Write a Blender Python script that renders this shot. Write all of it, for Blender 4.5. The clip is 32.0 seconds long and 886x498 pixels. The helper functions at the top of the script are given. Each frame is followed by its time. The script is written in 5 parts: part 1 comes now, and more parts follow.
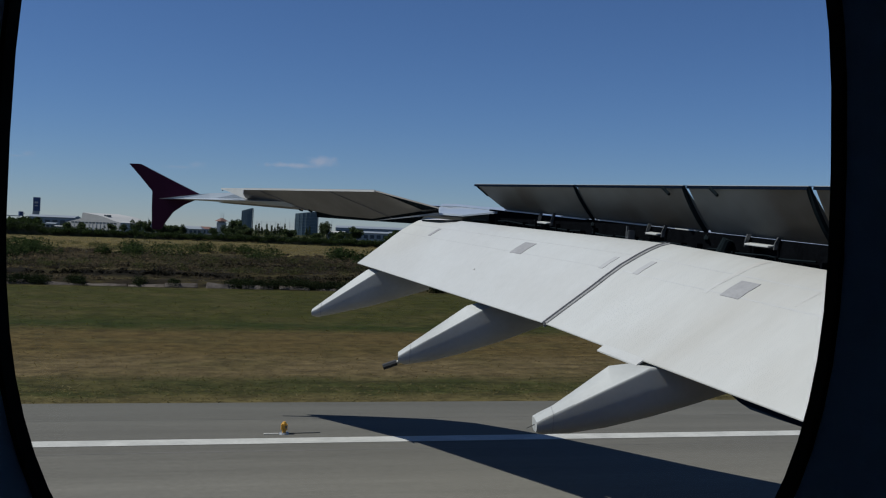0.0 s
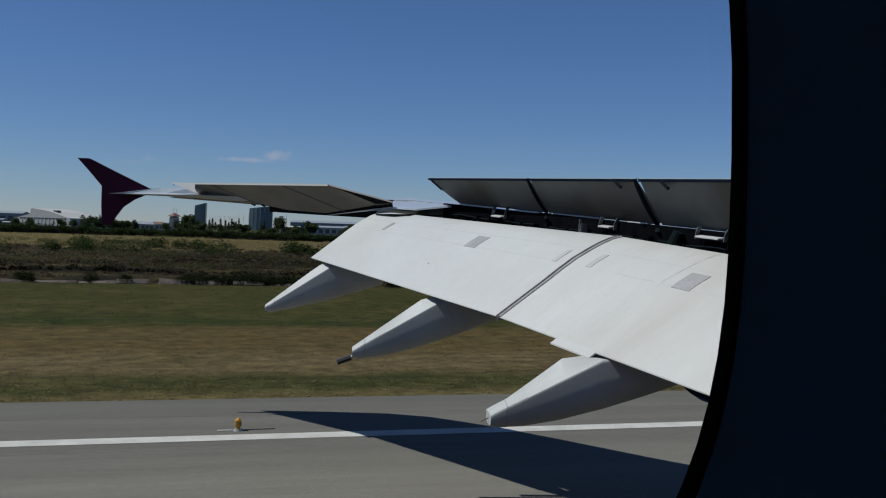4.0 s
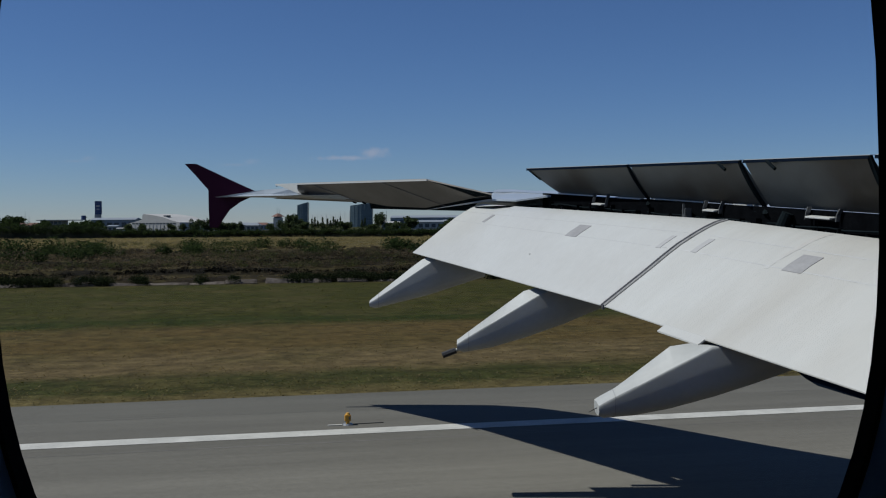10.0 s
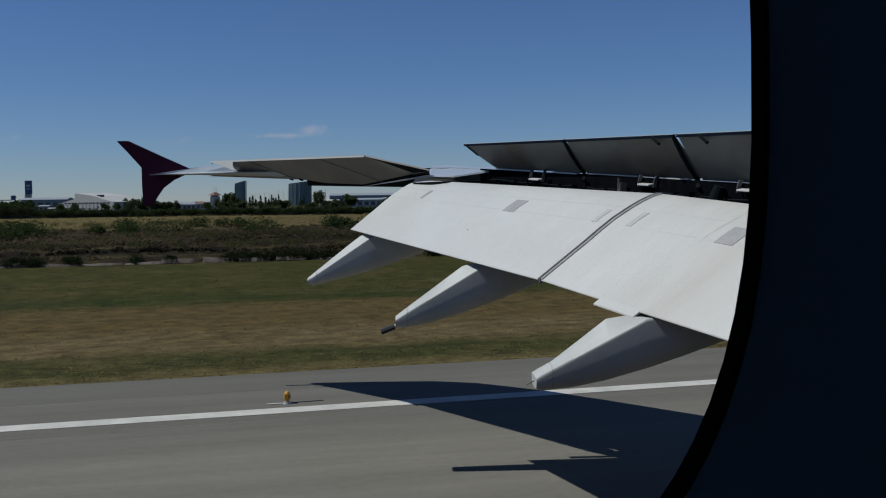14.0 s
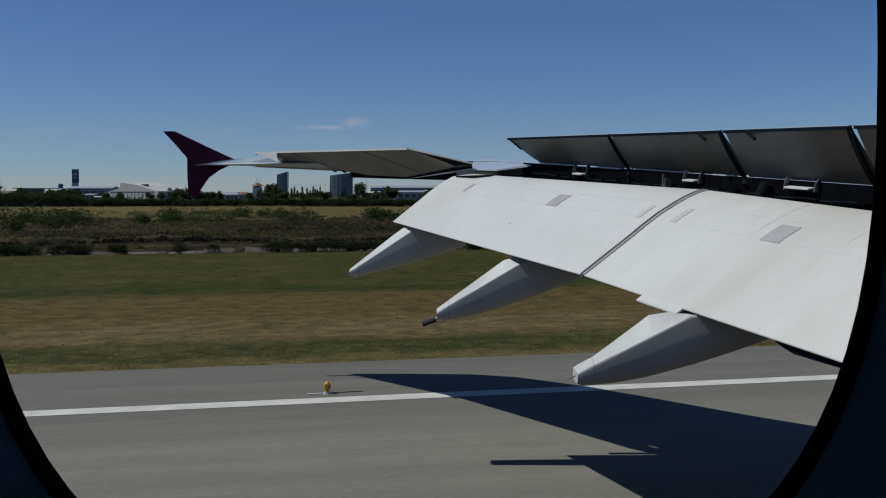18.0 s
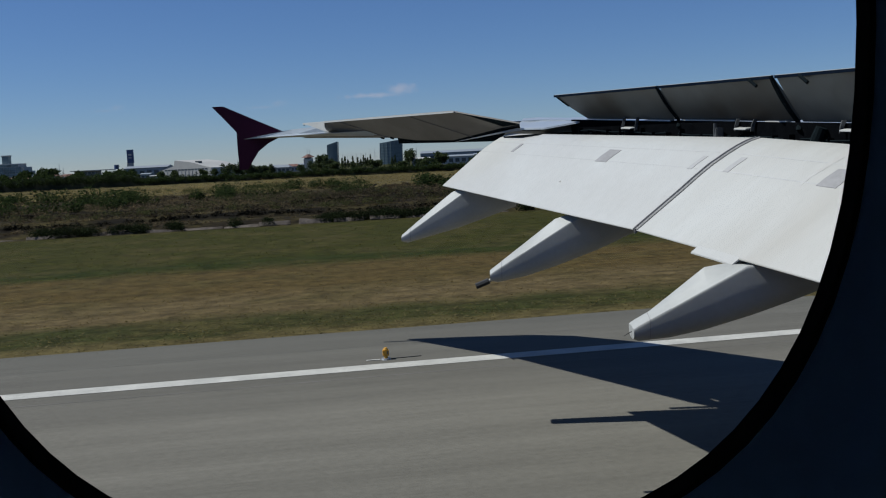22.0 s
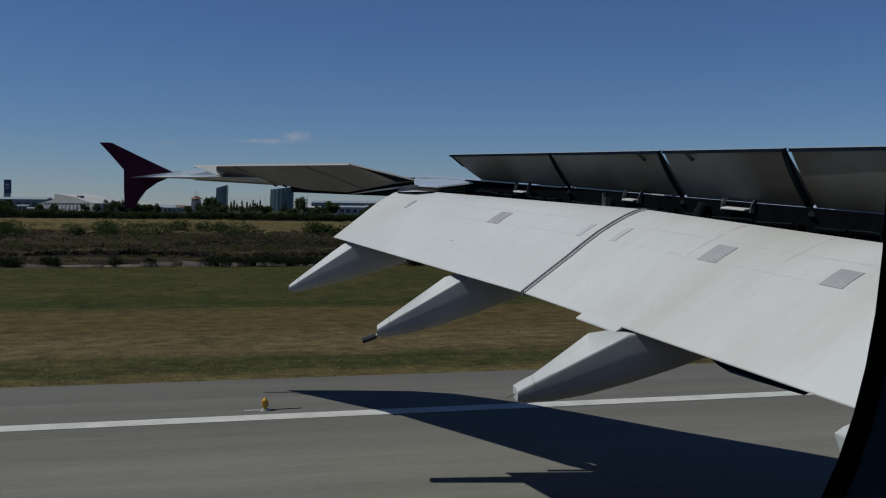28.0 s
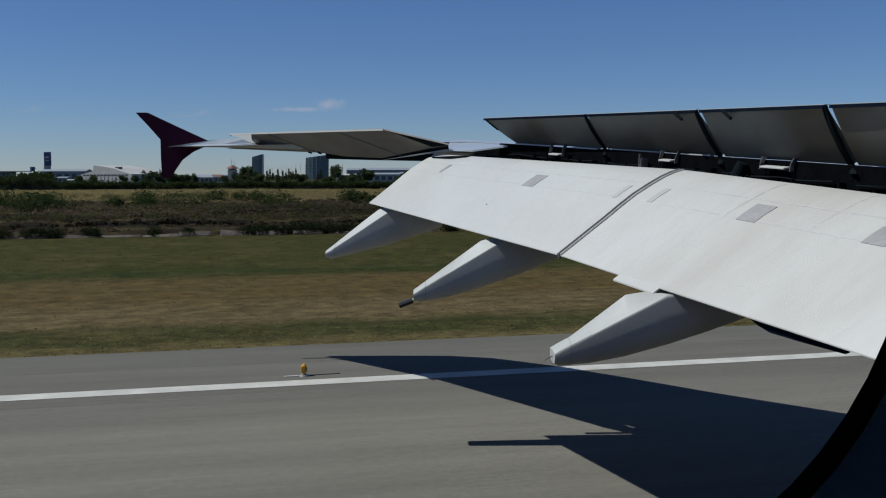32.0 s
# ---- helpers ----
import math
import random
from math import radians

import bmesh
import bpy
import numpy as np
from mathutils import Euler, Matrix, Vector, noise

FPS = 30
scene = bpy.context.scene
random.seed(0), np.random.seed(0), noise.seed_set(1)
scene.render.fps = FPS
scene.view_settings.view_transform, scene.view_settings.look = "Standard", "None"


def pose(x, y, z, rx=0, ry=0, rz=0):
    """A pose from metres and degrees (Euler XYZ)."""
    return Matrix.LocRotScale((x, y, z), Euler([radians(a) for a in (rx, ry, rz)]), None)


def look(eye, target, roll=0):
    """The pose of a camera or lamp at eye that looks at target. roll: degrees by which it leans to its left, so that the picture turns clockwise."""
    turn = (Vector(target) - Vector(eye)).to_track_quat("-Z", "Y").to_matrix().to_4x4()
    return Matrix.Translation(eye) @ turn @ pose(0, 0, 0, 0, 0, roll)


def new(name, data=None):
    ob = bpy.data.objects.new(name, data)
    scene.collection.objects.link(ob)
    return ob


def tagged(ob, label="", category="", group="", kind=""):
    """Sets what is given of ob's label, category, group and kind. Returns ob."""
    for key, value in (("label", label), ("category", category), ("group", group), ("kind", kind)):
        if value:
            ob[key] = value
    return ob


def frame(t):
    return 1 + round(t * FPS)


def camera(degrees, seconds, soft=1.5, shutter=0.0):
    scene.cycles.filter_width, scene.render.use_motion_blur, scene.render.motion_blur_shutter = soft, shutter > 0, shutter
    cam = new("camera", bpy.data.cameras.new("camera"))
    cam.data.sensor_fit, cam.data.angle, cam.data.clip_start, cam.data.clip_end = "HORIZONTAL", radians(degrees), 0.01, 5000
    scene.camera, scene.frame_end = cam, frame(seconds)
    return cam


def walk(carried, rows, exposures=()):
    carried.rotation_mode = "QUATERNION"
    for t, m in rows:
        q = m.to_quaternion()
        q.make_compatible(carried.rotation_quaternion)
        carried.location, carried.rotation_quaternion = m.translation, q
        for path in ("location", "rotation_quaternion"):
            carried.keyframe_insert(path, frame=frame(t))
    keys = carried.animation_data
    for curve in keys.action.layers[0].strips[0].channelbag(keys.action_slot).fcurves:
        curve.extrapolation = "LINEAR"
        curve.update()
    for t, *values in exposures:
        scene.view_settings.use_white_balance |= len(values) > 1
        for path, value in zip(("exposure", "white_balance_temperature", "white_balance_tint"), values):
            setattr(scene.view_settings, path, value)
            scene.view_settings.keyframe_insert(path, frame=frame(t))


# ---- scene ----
cam = camera(48.27, 32.0, 1.15)

PATH = [
    (0, pose(-0.0127, -0.0315, 5.3176, 89.256, -2.166, -2.031)),
    (0.5, pose(-0.0363, -0.0669, 5.2967, 89.694, -3.021, -2.895)),
    (1, pose(-0.0067, -0.0376, 5.3122, 89.018, -2.879, -3.793)),
    (1.5, pose(-0.0302, -0.0430, 5.2916, 89.529, -3.046, -4.740)),
    (2, pose(0.0125, -0.0434, 5.3128, 88.896, -1.745, -5.071)),
    (2.5, pose(-0.0290, -0.0392, 5.2998, 89.125, -3.591, -4.411)),
    (3, pose(0.0002, -0.0190, 5.3235, 89.461, -3.580, -3.390)),
    (3.5, pose(-0.0133, -0.0348, 5.2912, 89.668, -2.791, -3.702)),
    (4, pose(0.0168, -0.0042, 5.3172, 89.003, -1.887, -4.604)),
    (4.5, pose(-0.0268, -0.0330, 5.2877, 88.098, -1.667, -3.548)),
    (6.5, pose(0.0165, -0.0095, 5.2966, 88.487, -2.444, -2.869)),
    (7, pose(0.0271, 0.0205, 5.2955, 87.823, -0.195, -2.844)),
    (7.5, pose(0.0354, 0.0466, 5.2976, 86.697, -0.385, -2.627)),
    (8, pose(0.0498, 0.0571, 5.2925, 86.721, -0.482, -2.506)),
    (8.5, pose(0.0343, 0.0371, 5.3047, 86.854, -0.107, -2.646)),
    (9, pose(0.0254, 0.0212, 5.3061, 87.411, 0.151, -0.531)),
    (9.5, pose(0.0046, -0.0012, 5.3168, 87.854, -0.206, -0.606)),
    (10, pose(0.0033, -0.0054, 5.3256, 88.440, 0.336, 1.143)),
    (10.5, pose(0.0234, -0.0012, 5.3099, 88.723, 1.040, 0.592)),
    (11, pose(-0.0002, -0.0021, 5.3050, 88.450, 0.295, -0.044)),
    (11.5, pose(0.0371, 0.0334, 5.3006, 87.400, 0.663, -0.860)),
    (12, pose(0.0215, 0.0234, 5.2973, 87.267, -0.016, -1.076)),
    (12.5, pose(0.0287, 0.0249, 5.3015, 87.666, -0.078, -1.142)),
    (13, pose(0.0333, 0.0367, 5.3082, 88.550, 0.085, -1.376)),
    (13.5, pose(0.0125, 0.0089, 5.3025, 88.300, 0.523, -1.961)),
    (14, pose(0.0340, 0.0234, 5.2987, 87.106, 0.718, -2.352)),
    (14.5, pose(0.0224, 0.0257, 5.2879, 87.305, 0.562, -2.804)),
    (16.5, pose(-0.0104, -0.0138, 5.3212, 87.624, 1.142, -0.962)),
    (17, pose(0.0114, 0.0093, 5.2955, 87.258, 0.882, -0.279)),
    (17.5, pose(0.0229, 0.0323, 5.2965, 86.383, 0.738, -0.327)),
    (18, pose(-0.0003, 0.0011, 5.2998, 86.729, 0.006, -0.002)),
    (18.5, pose(0.0092, 0.0098, 5.3066, 86.489, 0.764, -0.161)),
    (19, pose(0.0169, 0.0291, 5.2970, 87.031, 0.312, -0.750)),
    (19.5, pose(0.0067, -0.0008, 5.3260, 85.753, 1.608, -2.394)),
    (20, pose(0.0247, 0.0050, 5.2894, 85.859, 2.872, -0.635)),
    (20.5, pose(0.0422, 0.0015, 5.2817, 86.118, 3.677, 2.797)),
    (21, pose(0.0392, 0.0160, 5.2848, 85.095, 2.956, 3.363)),
    (21.5, pose(0.0279, 0.0162, 5.2814, 84.293, 2.632, 3.182)),
    (22, pose(0.0314, 0.0181, 5.2814, 84.698, 2.828, 2.890)),
    (22.5, pose(0.0203, -0.0033, 5.3113, 84.587, 3.525, 1.828)),
    (23, pose(-0.0099, 0.0192, 5.3041, 85.352, 2.129, -0.245)),
    (23.5, pose(-0.0011, 0.0095, 5.3301, 86.261, 1.625, -1.260)),
    (24, pose(-0.0364, 0.0123, 5.3053, 87.034, 0.651, -1.635)),
    (24.5, pose(-0.0016, 0.0093, 5.3177, 85.719, 1.707, -2.064)),
    (26.5, pose(-0.0078, 0.0405, 5.3247, 87.133, -0.384, -2.790)),
    (27, pose(-0.0135, 0.0411, 5.3321, 87.250, -0.372, -2.725)),
    (27.5, pose(-0.0046, 0.0470, 5.3106, 87.578, -0.320, -3.071)),
    (28, pose(-0.0048, 0.0460, 5.3065, 87.673, -0.719, -3.397)),
    (28.5, pose(0.0047, 0.0428, 5.3061, 87.238, -0.727, -3.492)),
    (29, pose(0.0007, 0.0270, 5.2981, 86.508, -0.031, -3.443)),
    (29.5, pose(-0.0062, 0.0374, 5.3021, 85.860, 0.028, -3.037)),
    (30, pose(0.0055, 0.0129, 5.2982, 85.744, -0.289, -2.731)),
    (30.5, pose(-0.0117, 0.0502, 5.2972, 86.014, -0.176, -2.353)),
    (31, pose(0.0002, 0.0597, 5.2762, 86.259, 0.000, -1.127)),
    (31.5, pose(0.0102, 0.0460, 5.2807, 85.892, -0.206, -1.052)),
    (32, pose(0.0003, 0.0595, 5.2780, 85.695, 0.155, -1.372)),
]
EXPOSURES = [(t, stops, 6130, 8) for t, stops in (
    (0, 0.0), (4, 0.05), (7, -0.1), (10, -0.05), (12, -0.12), (14, -0.05), (18, 0.0), (21, 0.15), (23, 0.15), (24, 0.05), (27, -0.15), (28, -0.25), (29, -0.15), (32, 0.1))]
walk(cam, PATH, EXPOSURES)

# world, sun and exposure
SUN_TO = Vector((-0.735, -0.04, 1.0)).normalized()      # towards the sun
world = bpy.data.worlds.new("sky")
scene.world = world
world.use_nodes = True
wn = world.node_tree.nodes
sky = wn.new("ShaderNodeTexSky")
sky.sky_type = "NISHITA"
sky.sun_disc = False
sky.sun_elevation = math.asin(SUN_TO.z)
sky.sun_rotation = math.atan2(SUN_TO.x, SUN_TO.y)
sky.altitude = 3000
sky.air_density, sky.dust_density, sky.ozone_density = 1.3, 0.0, 9.0
wn["Background"].inputs[1].default_value = 0.0615
tint = wn.new("ShaderNodeMix")
tint.data_type, tint.blend_type = "RGBA", "MULTIPLY"
tint.inputs[0].default_value = 1.0
tint.inputs[7].default_value = (0.965, 0.95, 1.045, 1)
world.node_tree.links.new(sky.outputs[0], tint.inputs[6])
world.node_tree.links.new(tint.outputs[2], wn["Background"].inputs[0])
sun_data = bpy.data.lights.new("sun", "SUN")
sun_data.energy, sun_data.angle, sun_data.color = 4.5, radians(0.5), (1.0, 0.96, 0.885)
sun = new("sun", sun_data)
sun.matrix_world = look((0, 0, 60), Vector((0, 0, 60)) - SUN_TO)

# ---- materials ----
def mat(name, col, rough=0.6, metal=0.0, var=0.15, scale=3.0, fine=40.0, bump=0.0, col2=None, stretch=(1, 1, 1), coat=0.0, island=0.0, rnd=0.0, spec=0.5):
    """A procedural surface: base colour with variation at two scales and a fine relief."""
    m = bpy.data.materials.new(name)
    m.use_nodes = True
    nt = m.node_tree
    N, Lk = nt.nodes, nt.links
    b = N["Principled BSDF"]
    b.inputs["Roughness"].default_value, b.inputs["Metallic"].default_value = rough, metal
    b.inputs["Coat Weight"].default_value, b.inputs["Specular IOR Level"].default_value = coat, spec
    tc, mp = N.new("ShaderNodeTexCoord"), N.new("ShaderNodeMapping")
    mp.inputs["Scale"].default_value = stretch
    Lk.new(tc.outputs["Object"], mp.inputs["Vector"])
    n1, n2 = N.new("ShaderNodeTexNoise"), N.new("ShaderNodeTexNoise")
    n1.inputs["Scale"].default_value, n1.inputs["Detail"].default_value = scale, 4
    n2.inputs["Scale"].default_value, n2.inputs["Detail"].default_value = fine, 3
    Lk.new(mp.outputs[0], n1.inputs["Vector"])
    Lk.new(mp.outputs[0], n2.inputs["Vector"])
    mix = N.new("ShaderNodeMix")
    mix.data_type = "RGBA"
    c2 = col2 or tuple(c * (1 - var) for c in col)
    mix.inputs[6].default_value, mix.inputs[7].default_value = (*col, 1), (*c2, 1)
    ramp = N.new("ShaderNodeMapRange")
    ramp.inputs[1].default_value, ramp.inputs[2].default_value = 0.35, 0.65
    Lk.new(n1.outputs[0], ramp.inputs[0])
    Lk.new(ramp.outputs[0], mix.inputs[0])
    hsv = N.new("ShaderNodeHueSaturation")
    mr = N.new("ShaderNodeMapRange")
    mr.inputs[3].default_value, mr.inputs[4].default_value = 1 - var, 1 + var
    mr.inputs[1].default_value, mr.inputs[2].default_value = 0.25, 0.75
    Lk.new(n2.outputs[0], mr.inputs[0])
    Lk.new(mix.outputs[2], hsv.inputs["Color"])
    val = mr.outputs[0]
    if island or rnd:
        src = N.new("ShaderNodeNewGeometry").outputs["Random Per Island"] if island else N.new("ShaderNodeObjectInfo").outputs["Random"]
        r2, mul = N.new("ShaderNodeMapRange"), N.new("ShaderNodeMath")
        mul.operation = "MULTIPLY"
        r2.inputs[3].default_value, r2.inputs[4].default_value = 1 - (island or rnd), 1 + (island or rnd)
        Lk.new(src, r2.inputs[0])
        Lk.new(r2.outputs[0], mul.inputs[0])
        Lk.new(val, mul.inputs[1])
        val = mul.outputs[0]
    Lk.new(val, hsv.inputs["Value"])
    Lk.new(hsv.outputs[0], b.inputs["Base Color"])
    if bump:
        bp = N.new("ShaderNodeBump")
        bp.inputs["Strength"].default_value, bp.inputs["Distance"].default_value = bump, 0.02
        Lk.new(n2.outputs[0], bp.inputs["Height"])
        Lk.new(bp.outputs[0], b.inputs["Normal"])
    return m


M_WHITE = mat("aircraft_white_paint", (0.463, 0.462, 0.439), 0.42, var=0.03, scale=0.7, fine=9, col2=(0.429, 0.422, 0.396), coat=0.15)
M_BOUNCECUT = mat("bounce_cut_grey", (0.20, 0.21, 0.22), 0.45, var=0.06, scale=0.8, fine=9)
M_FAIR = mat("fairing_white_paint", (0.415, 0.418, 0.398), 0.55, var=0.04, scale=1.5, fine=20, col2=(0.357, 0.357, 0.336))
M_WING = mat("wing_light_grey_paint", (0.383, 0.416, 0.451), 0.30, var=0.05, scale=0.8, fine=9, coat=0.3)
M_UNDER = mat("spoiler_underside_primer", (0.165, 0.172, 0.158), 0.5, var=0.08, scale=0.7, fine=5, col2=(0.088, 0.076, 0.058), spec=0.2)
M_AIL = mat("aileron_underside_grey", (0.26, 0.238, 0.205), 0.55, var=0.08, scale=0.55, fine=6, col2=(0.15, 0.134, 0.112), spec=0.3)
M_FAINTJ = mat("thin_panel_joint", (0.13, 0.12, 0.105), 0.6, var=0.15)
# shade of the open bay, put into a near-black colour
M_CAVITY = mat("cavity_shade_black", (0.0045, 0.005, 0.006), 0.95, var=0.3, scale=6, fine=30, spec=0.0)
M_PATCH = mat("grey_repair_patch", (0.272, 0.266, 0.262), 0.55, var=0.1, scale=5, fine=30, col2=(0.238, 0.232, 0.228))
M_STAIN = mat("stained_white_paint", (0.459, 0.456, 0.429), 0.42, var=0.03, scale=0.55, fine=7, col2=(0.399, 0.384, 0.346), stretch=(0.45, 1.5, 0.45), coat=0.15)
M_FAINT = mat("faded_repair_patch", (0.365, 0.358, 0.348), 0.5, var=0.05, scale=4, fine=20)
M_STREAK = mat("faint_brown_streak", (0.415, 0.392, 0.355), 0.42, var=0.05, scale=2.2, fine=9, col2=(0.448, 0.440, 0.414), coat=0.15)
M_GROOVE = mat("panel_groove", (0.395, 0.39, 0.378), 0.6, var=0.08, scale=0.6, fine=8, col2=(0.44, 0.435, 0.425))
M_SEAM = mat("brown_grey_seal", (0.289, 0.281, 0.272), 0.7, var=0.25, scale=9, fine=50)
M_PURPLE = mat("dark_magenta_paint", (0.030, 0.0025, 0.017), 0.5, var=0.12, scale=1.2, fine=15, spec=0.12)
M_STRUT = mat("grey_strut_metal", (0.075, 0.078, 0.08), 0.6, var=0.2, scale=8, fine=40, spec=0.2)
M_RUBBER = mat("black_rubber", (0.012, 0.012, 0.013), 0.6, var=0.2)
M_PANEL = mat("cabin_sidewall_plastic", (0.33, 0.55, 0.86), 0.5, var=0.05, scale=6, fine=80)
M_CABIN = mat("cabin_lining", (0.50, 0.56, 0.62), 0.8, var=0.1)
M_NAVY = mat("dark_blue_seal", (0.006, 0.010, 0.018), 0.8, var=0.1, spec=0.0)
# dark ribs and fittings; also paints shade on aileron end and bay pipes
M_RIBSHADE = mat("dark_rib_and_shade", (0.010, 0.014, 0.016), 0.8, var=0.2, scale=5, fine=30, spec=0.0)
M_DARKM = mat("oily_dark_metal", (0.045, 0.048, 0.05), 0.6, metal=0.2, var=0.25, scale=8, fine=40)
M_YELLOW = mat("yellow_road_paint", (0.62, 0.29, 0.003), 0.75, var=0.12, scale=1.5, fine=18, spec=0.15)
M_LINE = mat("white_road_paint", (0.47, 0.455, 0.41), 0.8, var=0.12, scale=1.2, fine=14, col2=(0.37, 0.36, 0.325), spec=0.2)
M_CONC = mat("weathered_concrete", (0.128, 0.108, 0.092), 0.9, var=0.3, scale=0.9, fine=6, rnd=0.3, col2=(0.035, 0.028, 0.022), spec=0.1)
M_LAMPY = mat("yellow_lamp_housing", (0.55, 0.28, 0.02), 0.5, var=0.1)


def chain(nt, kind, **kw):
    n = nt.nodes.new(kind)
    for k, v in kw.items():
        if k == "op":
            n.operation = v
        elif k == "inp":
            for i, x in v.items():
                n.inputs[i].default_value = x
    return n


def zoned(name, axis_zones, wobble, rough, fine, var, stretch, bump=0.4, speck=0.25, dry=None, coarse=0.3):
    """A ground surface whose cover changes with the distance across the strip (the object's y)."""
    m = bpy.data.materials.new(name)
    m.use_nodes = True
    nt = m.node_tree
    Lk = nt.links
    b = nt.nodes["Principled BSDF"]
    b.inputs["Roughness"].default_value = rough
    b.inputs["Specular IOR Level"].default_value = 0.06
    tc = chain(nt, "ShaderNodeTexCoord")
    sep = chain(nt, "ShaderNodeSeparateXYZ")
    Lk.new(tc.outputs["Object"], sep.inputs[0])
    mp = chain(nt, "ShaderNodeMapping", inp={3: stretch})
    Lk.new(tc.outputs["Object"], mp.inputs[0])
    nb = chain(nt, "ShaderNodeTexNoise", inp={"Scale": 0.35, "Detail": 9.0, "Roughness": 0.7})
    Lk.new(mp.outputs[0], nb.inputs["Vector"])
    off = chain(nt, "ShaderNodeMath", op="MULTIPLY_ADD", inp={1: wobble * 2, 2: -wobble})
    Lk.new(nb.outputs[0], off.inputs[0])
    add = chain(nt, "ShaderNodeMath", op="ADD")
    Lk.new(sep.outputs[1], add.inputs[0])
    Lk.new(off.outputs[0], add.inputs[1])
    lo, hi = axis_zones[0][0], axis_zones[-1][0]
    mr = chain(nt, "ShaderNodeMapRange", inp={1: lo, 2: hi})
    Lk.new(add.outputs[0], mr.inputs[0])
    cr = chain(nt, "ShaderNodeValToRGB")
    el = cr.color_ramp.elements
    for i, (p, c) in enumerate(axis_zones):
        e = el[i] if i < 2 else el.new((p - lo) / (hi - lo))
        e.position, e.color = (p - lo) / (hi - lo), (*c, 1)
    Lk.new(mr.outputs[0], cr.inputs[0])
    n2 = chain(nt, "ShaderNodeTexNoise", inp={"Scale": fine, "Detail": 6.0, "Roughness": 0.7})
    n3 = chain(nt, "ShaderNodeTexNoise", inp={"Scale": 0.9, "Detail": 4.0})
    Lk.new(mp.outputs[0], n2.inputs["Vector"])
    Lk.new(mp.outputs[0], n3.inputs["Vector"])
    m2 = chain(nt, "ShaderNodeMapRange", inp={1: 0.3, 2: 0.7, 3: 1 - var, 4: 1 + var})
    m3 = chain(nt, "ShaderNodeMapRange", inp={1: 0.3, 2: 0.7, 3: 1 - coarse, 4: 1 + coarse})
    Lk.new(n2.outputs[0], m2.inputs[0])
    Lk.new(n3.outputs[0], m3.inputs[0])
    mul = chain(nt, "ShaderNodeMath", op="MULTIPLY")
    Lk.new(m2.outputs[0], mul.inputs[0])
    Lk.new(m3.outputs[0], mul.inputs[1])
    n4 = chain(nt, "ShaderNodeTexNoise", inp={"Scale": 7.0, "Detail": 7.0, "Roughness": 0.8})
    Lk.new(tc.outputs["Object"], n4.inputs["Vector"])
    m4 = chain(nt, "ShaderNodeMapRange", inp={1: 0.3, 2: 0.7, 3: 1 - speck, 4: 1 + speck})
    Lk.new(n4.outputs[0], m4.inputs[0])
    mu2 = chain(nt, "ShaderNodeMath", op="MULTIPLY")
    Lk.new(mul.outputs[0], mu2.inputs[0])
    Lk.new(m4.outputs[0], mu2.inputs[1])
    hsv = chain(nt, "ShaderNodeHueSaturation")
    cover = cr.outputs[0]
    if dry:                    # worn patches of another cover
        mpd = chain(nt, "ShaderNodeMapping", inp={3: (0.8, 0.9, 1)})
        Lk.new(tc.outputs["Object"], mpd.inputs[0])
        nd = chain(nt, "ShaderNodeTexNoise", inp={"Scale": 0.22, "Detail": 8.0, "Roughness": 0.72})
        Lk.new(mpd.outputs[0], nd.inputs["Vector"])
        md = chain(nt, "ShaderNodeMapRange", inp={1: 0.46, 2: 0.64, 3: 0.0, 4: 0.7})
        Lk.new(nd.outputs[0], md.inputs[0])
        mixd = nt.nodes.new("ShaderNodeMix")
        mixd.data_type = "RGBA"
        mixd.inputs[7].default_value = (*dry, 1)
        Lk.new(md.outputs[0], mixd.inputs[0])
        Lk.new(cover, mixd.inputs[6])
        cover = mixd.outputs[2]
    Lk.new(cover, hsv.inputs["Color"])
    Lk.new(mu2.outputs[0], hsv.inputs["Value"])
    Lk.new(hsv.outputs[0], b.inputs["Base Color"])
    bp = chain(nt, "ShaderNodeBump", inp={"Strength": bump, "Distance": 0.04})
    Lk.new(n2.outputs[0], bp.inputs["Height"])
    Lk.new(bp.outputs[0], b.inputs["Normal"])
    return m


# the near-black tone paints shade of the steep terrace faces into the ground
GREEN, DGREEN, BROWN, STRAW, FACE_SHADE, BANK = (0.032, 0.032, 0.0065), (0.030, 0.032, 0.009), (0.068, 0.048, 0.017), (0.085, 0.067, 0.027), (0.009, 0.0075, 0.005), (0.017, 0.013, 0.007)
TAN, DEEP = (0.088, 0.065, 0.030), (0.021, 0.027, 0.005)
EDGE, FOOT = 30.5, 89.0       # across the runway: rim of the asphalt, foot of the bank
M_GROUND = zoned("airfield_grass", [(EDGE - 1, STRAW), (EDGE + 0.9, STRAW), (EDGE + 1.8, DGREEN), (EDGE + 4.4, DGREEN), (EDGE + 6.0, TAN), (EDGE + 9.5, TAN), (EDGE + 13.0, BROWN), (EDGE + 20.5, BROWN), (EDGE + 23.5, DEEP), (EDGE + 25.5, DEEP), (EDGE + 29.0, GREEN), (FOOT - 2, GREEN),
                                    (FOOT + 0.5, BANK), (FOOT + 6, BANK), (FOOT + 7.2, FACE_SHADE), (FOOT + 8.6, FACE_SHADE), (FOOT + 9.8, BANK), (FOOT + 15.8, BANK), (FOOT + 17.2, FACE_SHADE), (FOOT + 18.8, FACE_SHADE), (FOOT + 20, BANK), (FOOT + 39, BANK), (FOOT + 60, STRAW), (FOOT + 126, STRAW), (FOOT + 201, DGREEN)],
                 2.4, 0.95, 2.4, 0.45, (1.0, 1.2, 1), speck=0.5, coarse=0.34, dry=(0.058, 0.047, 0.017))
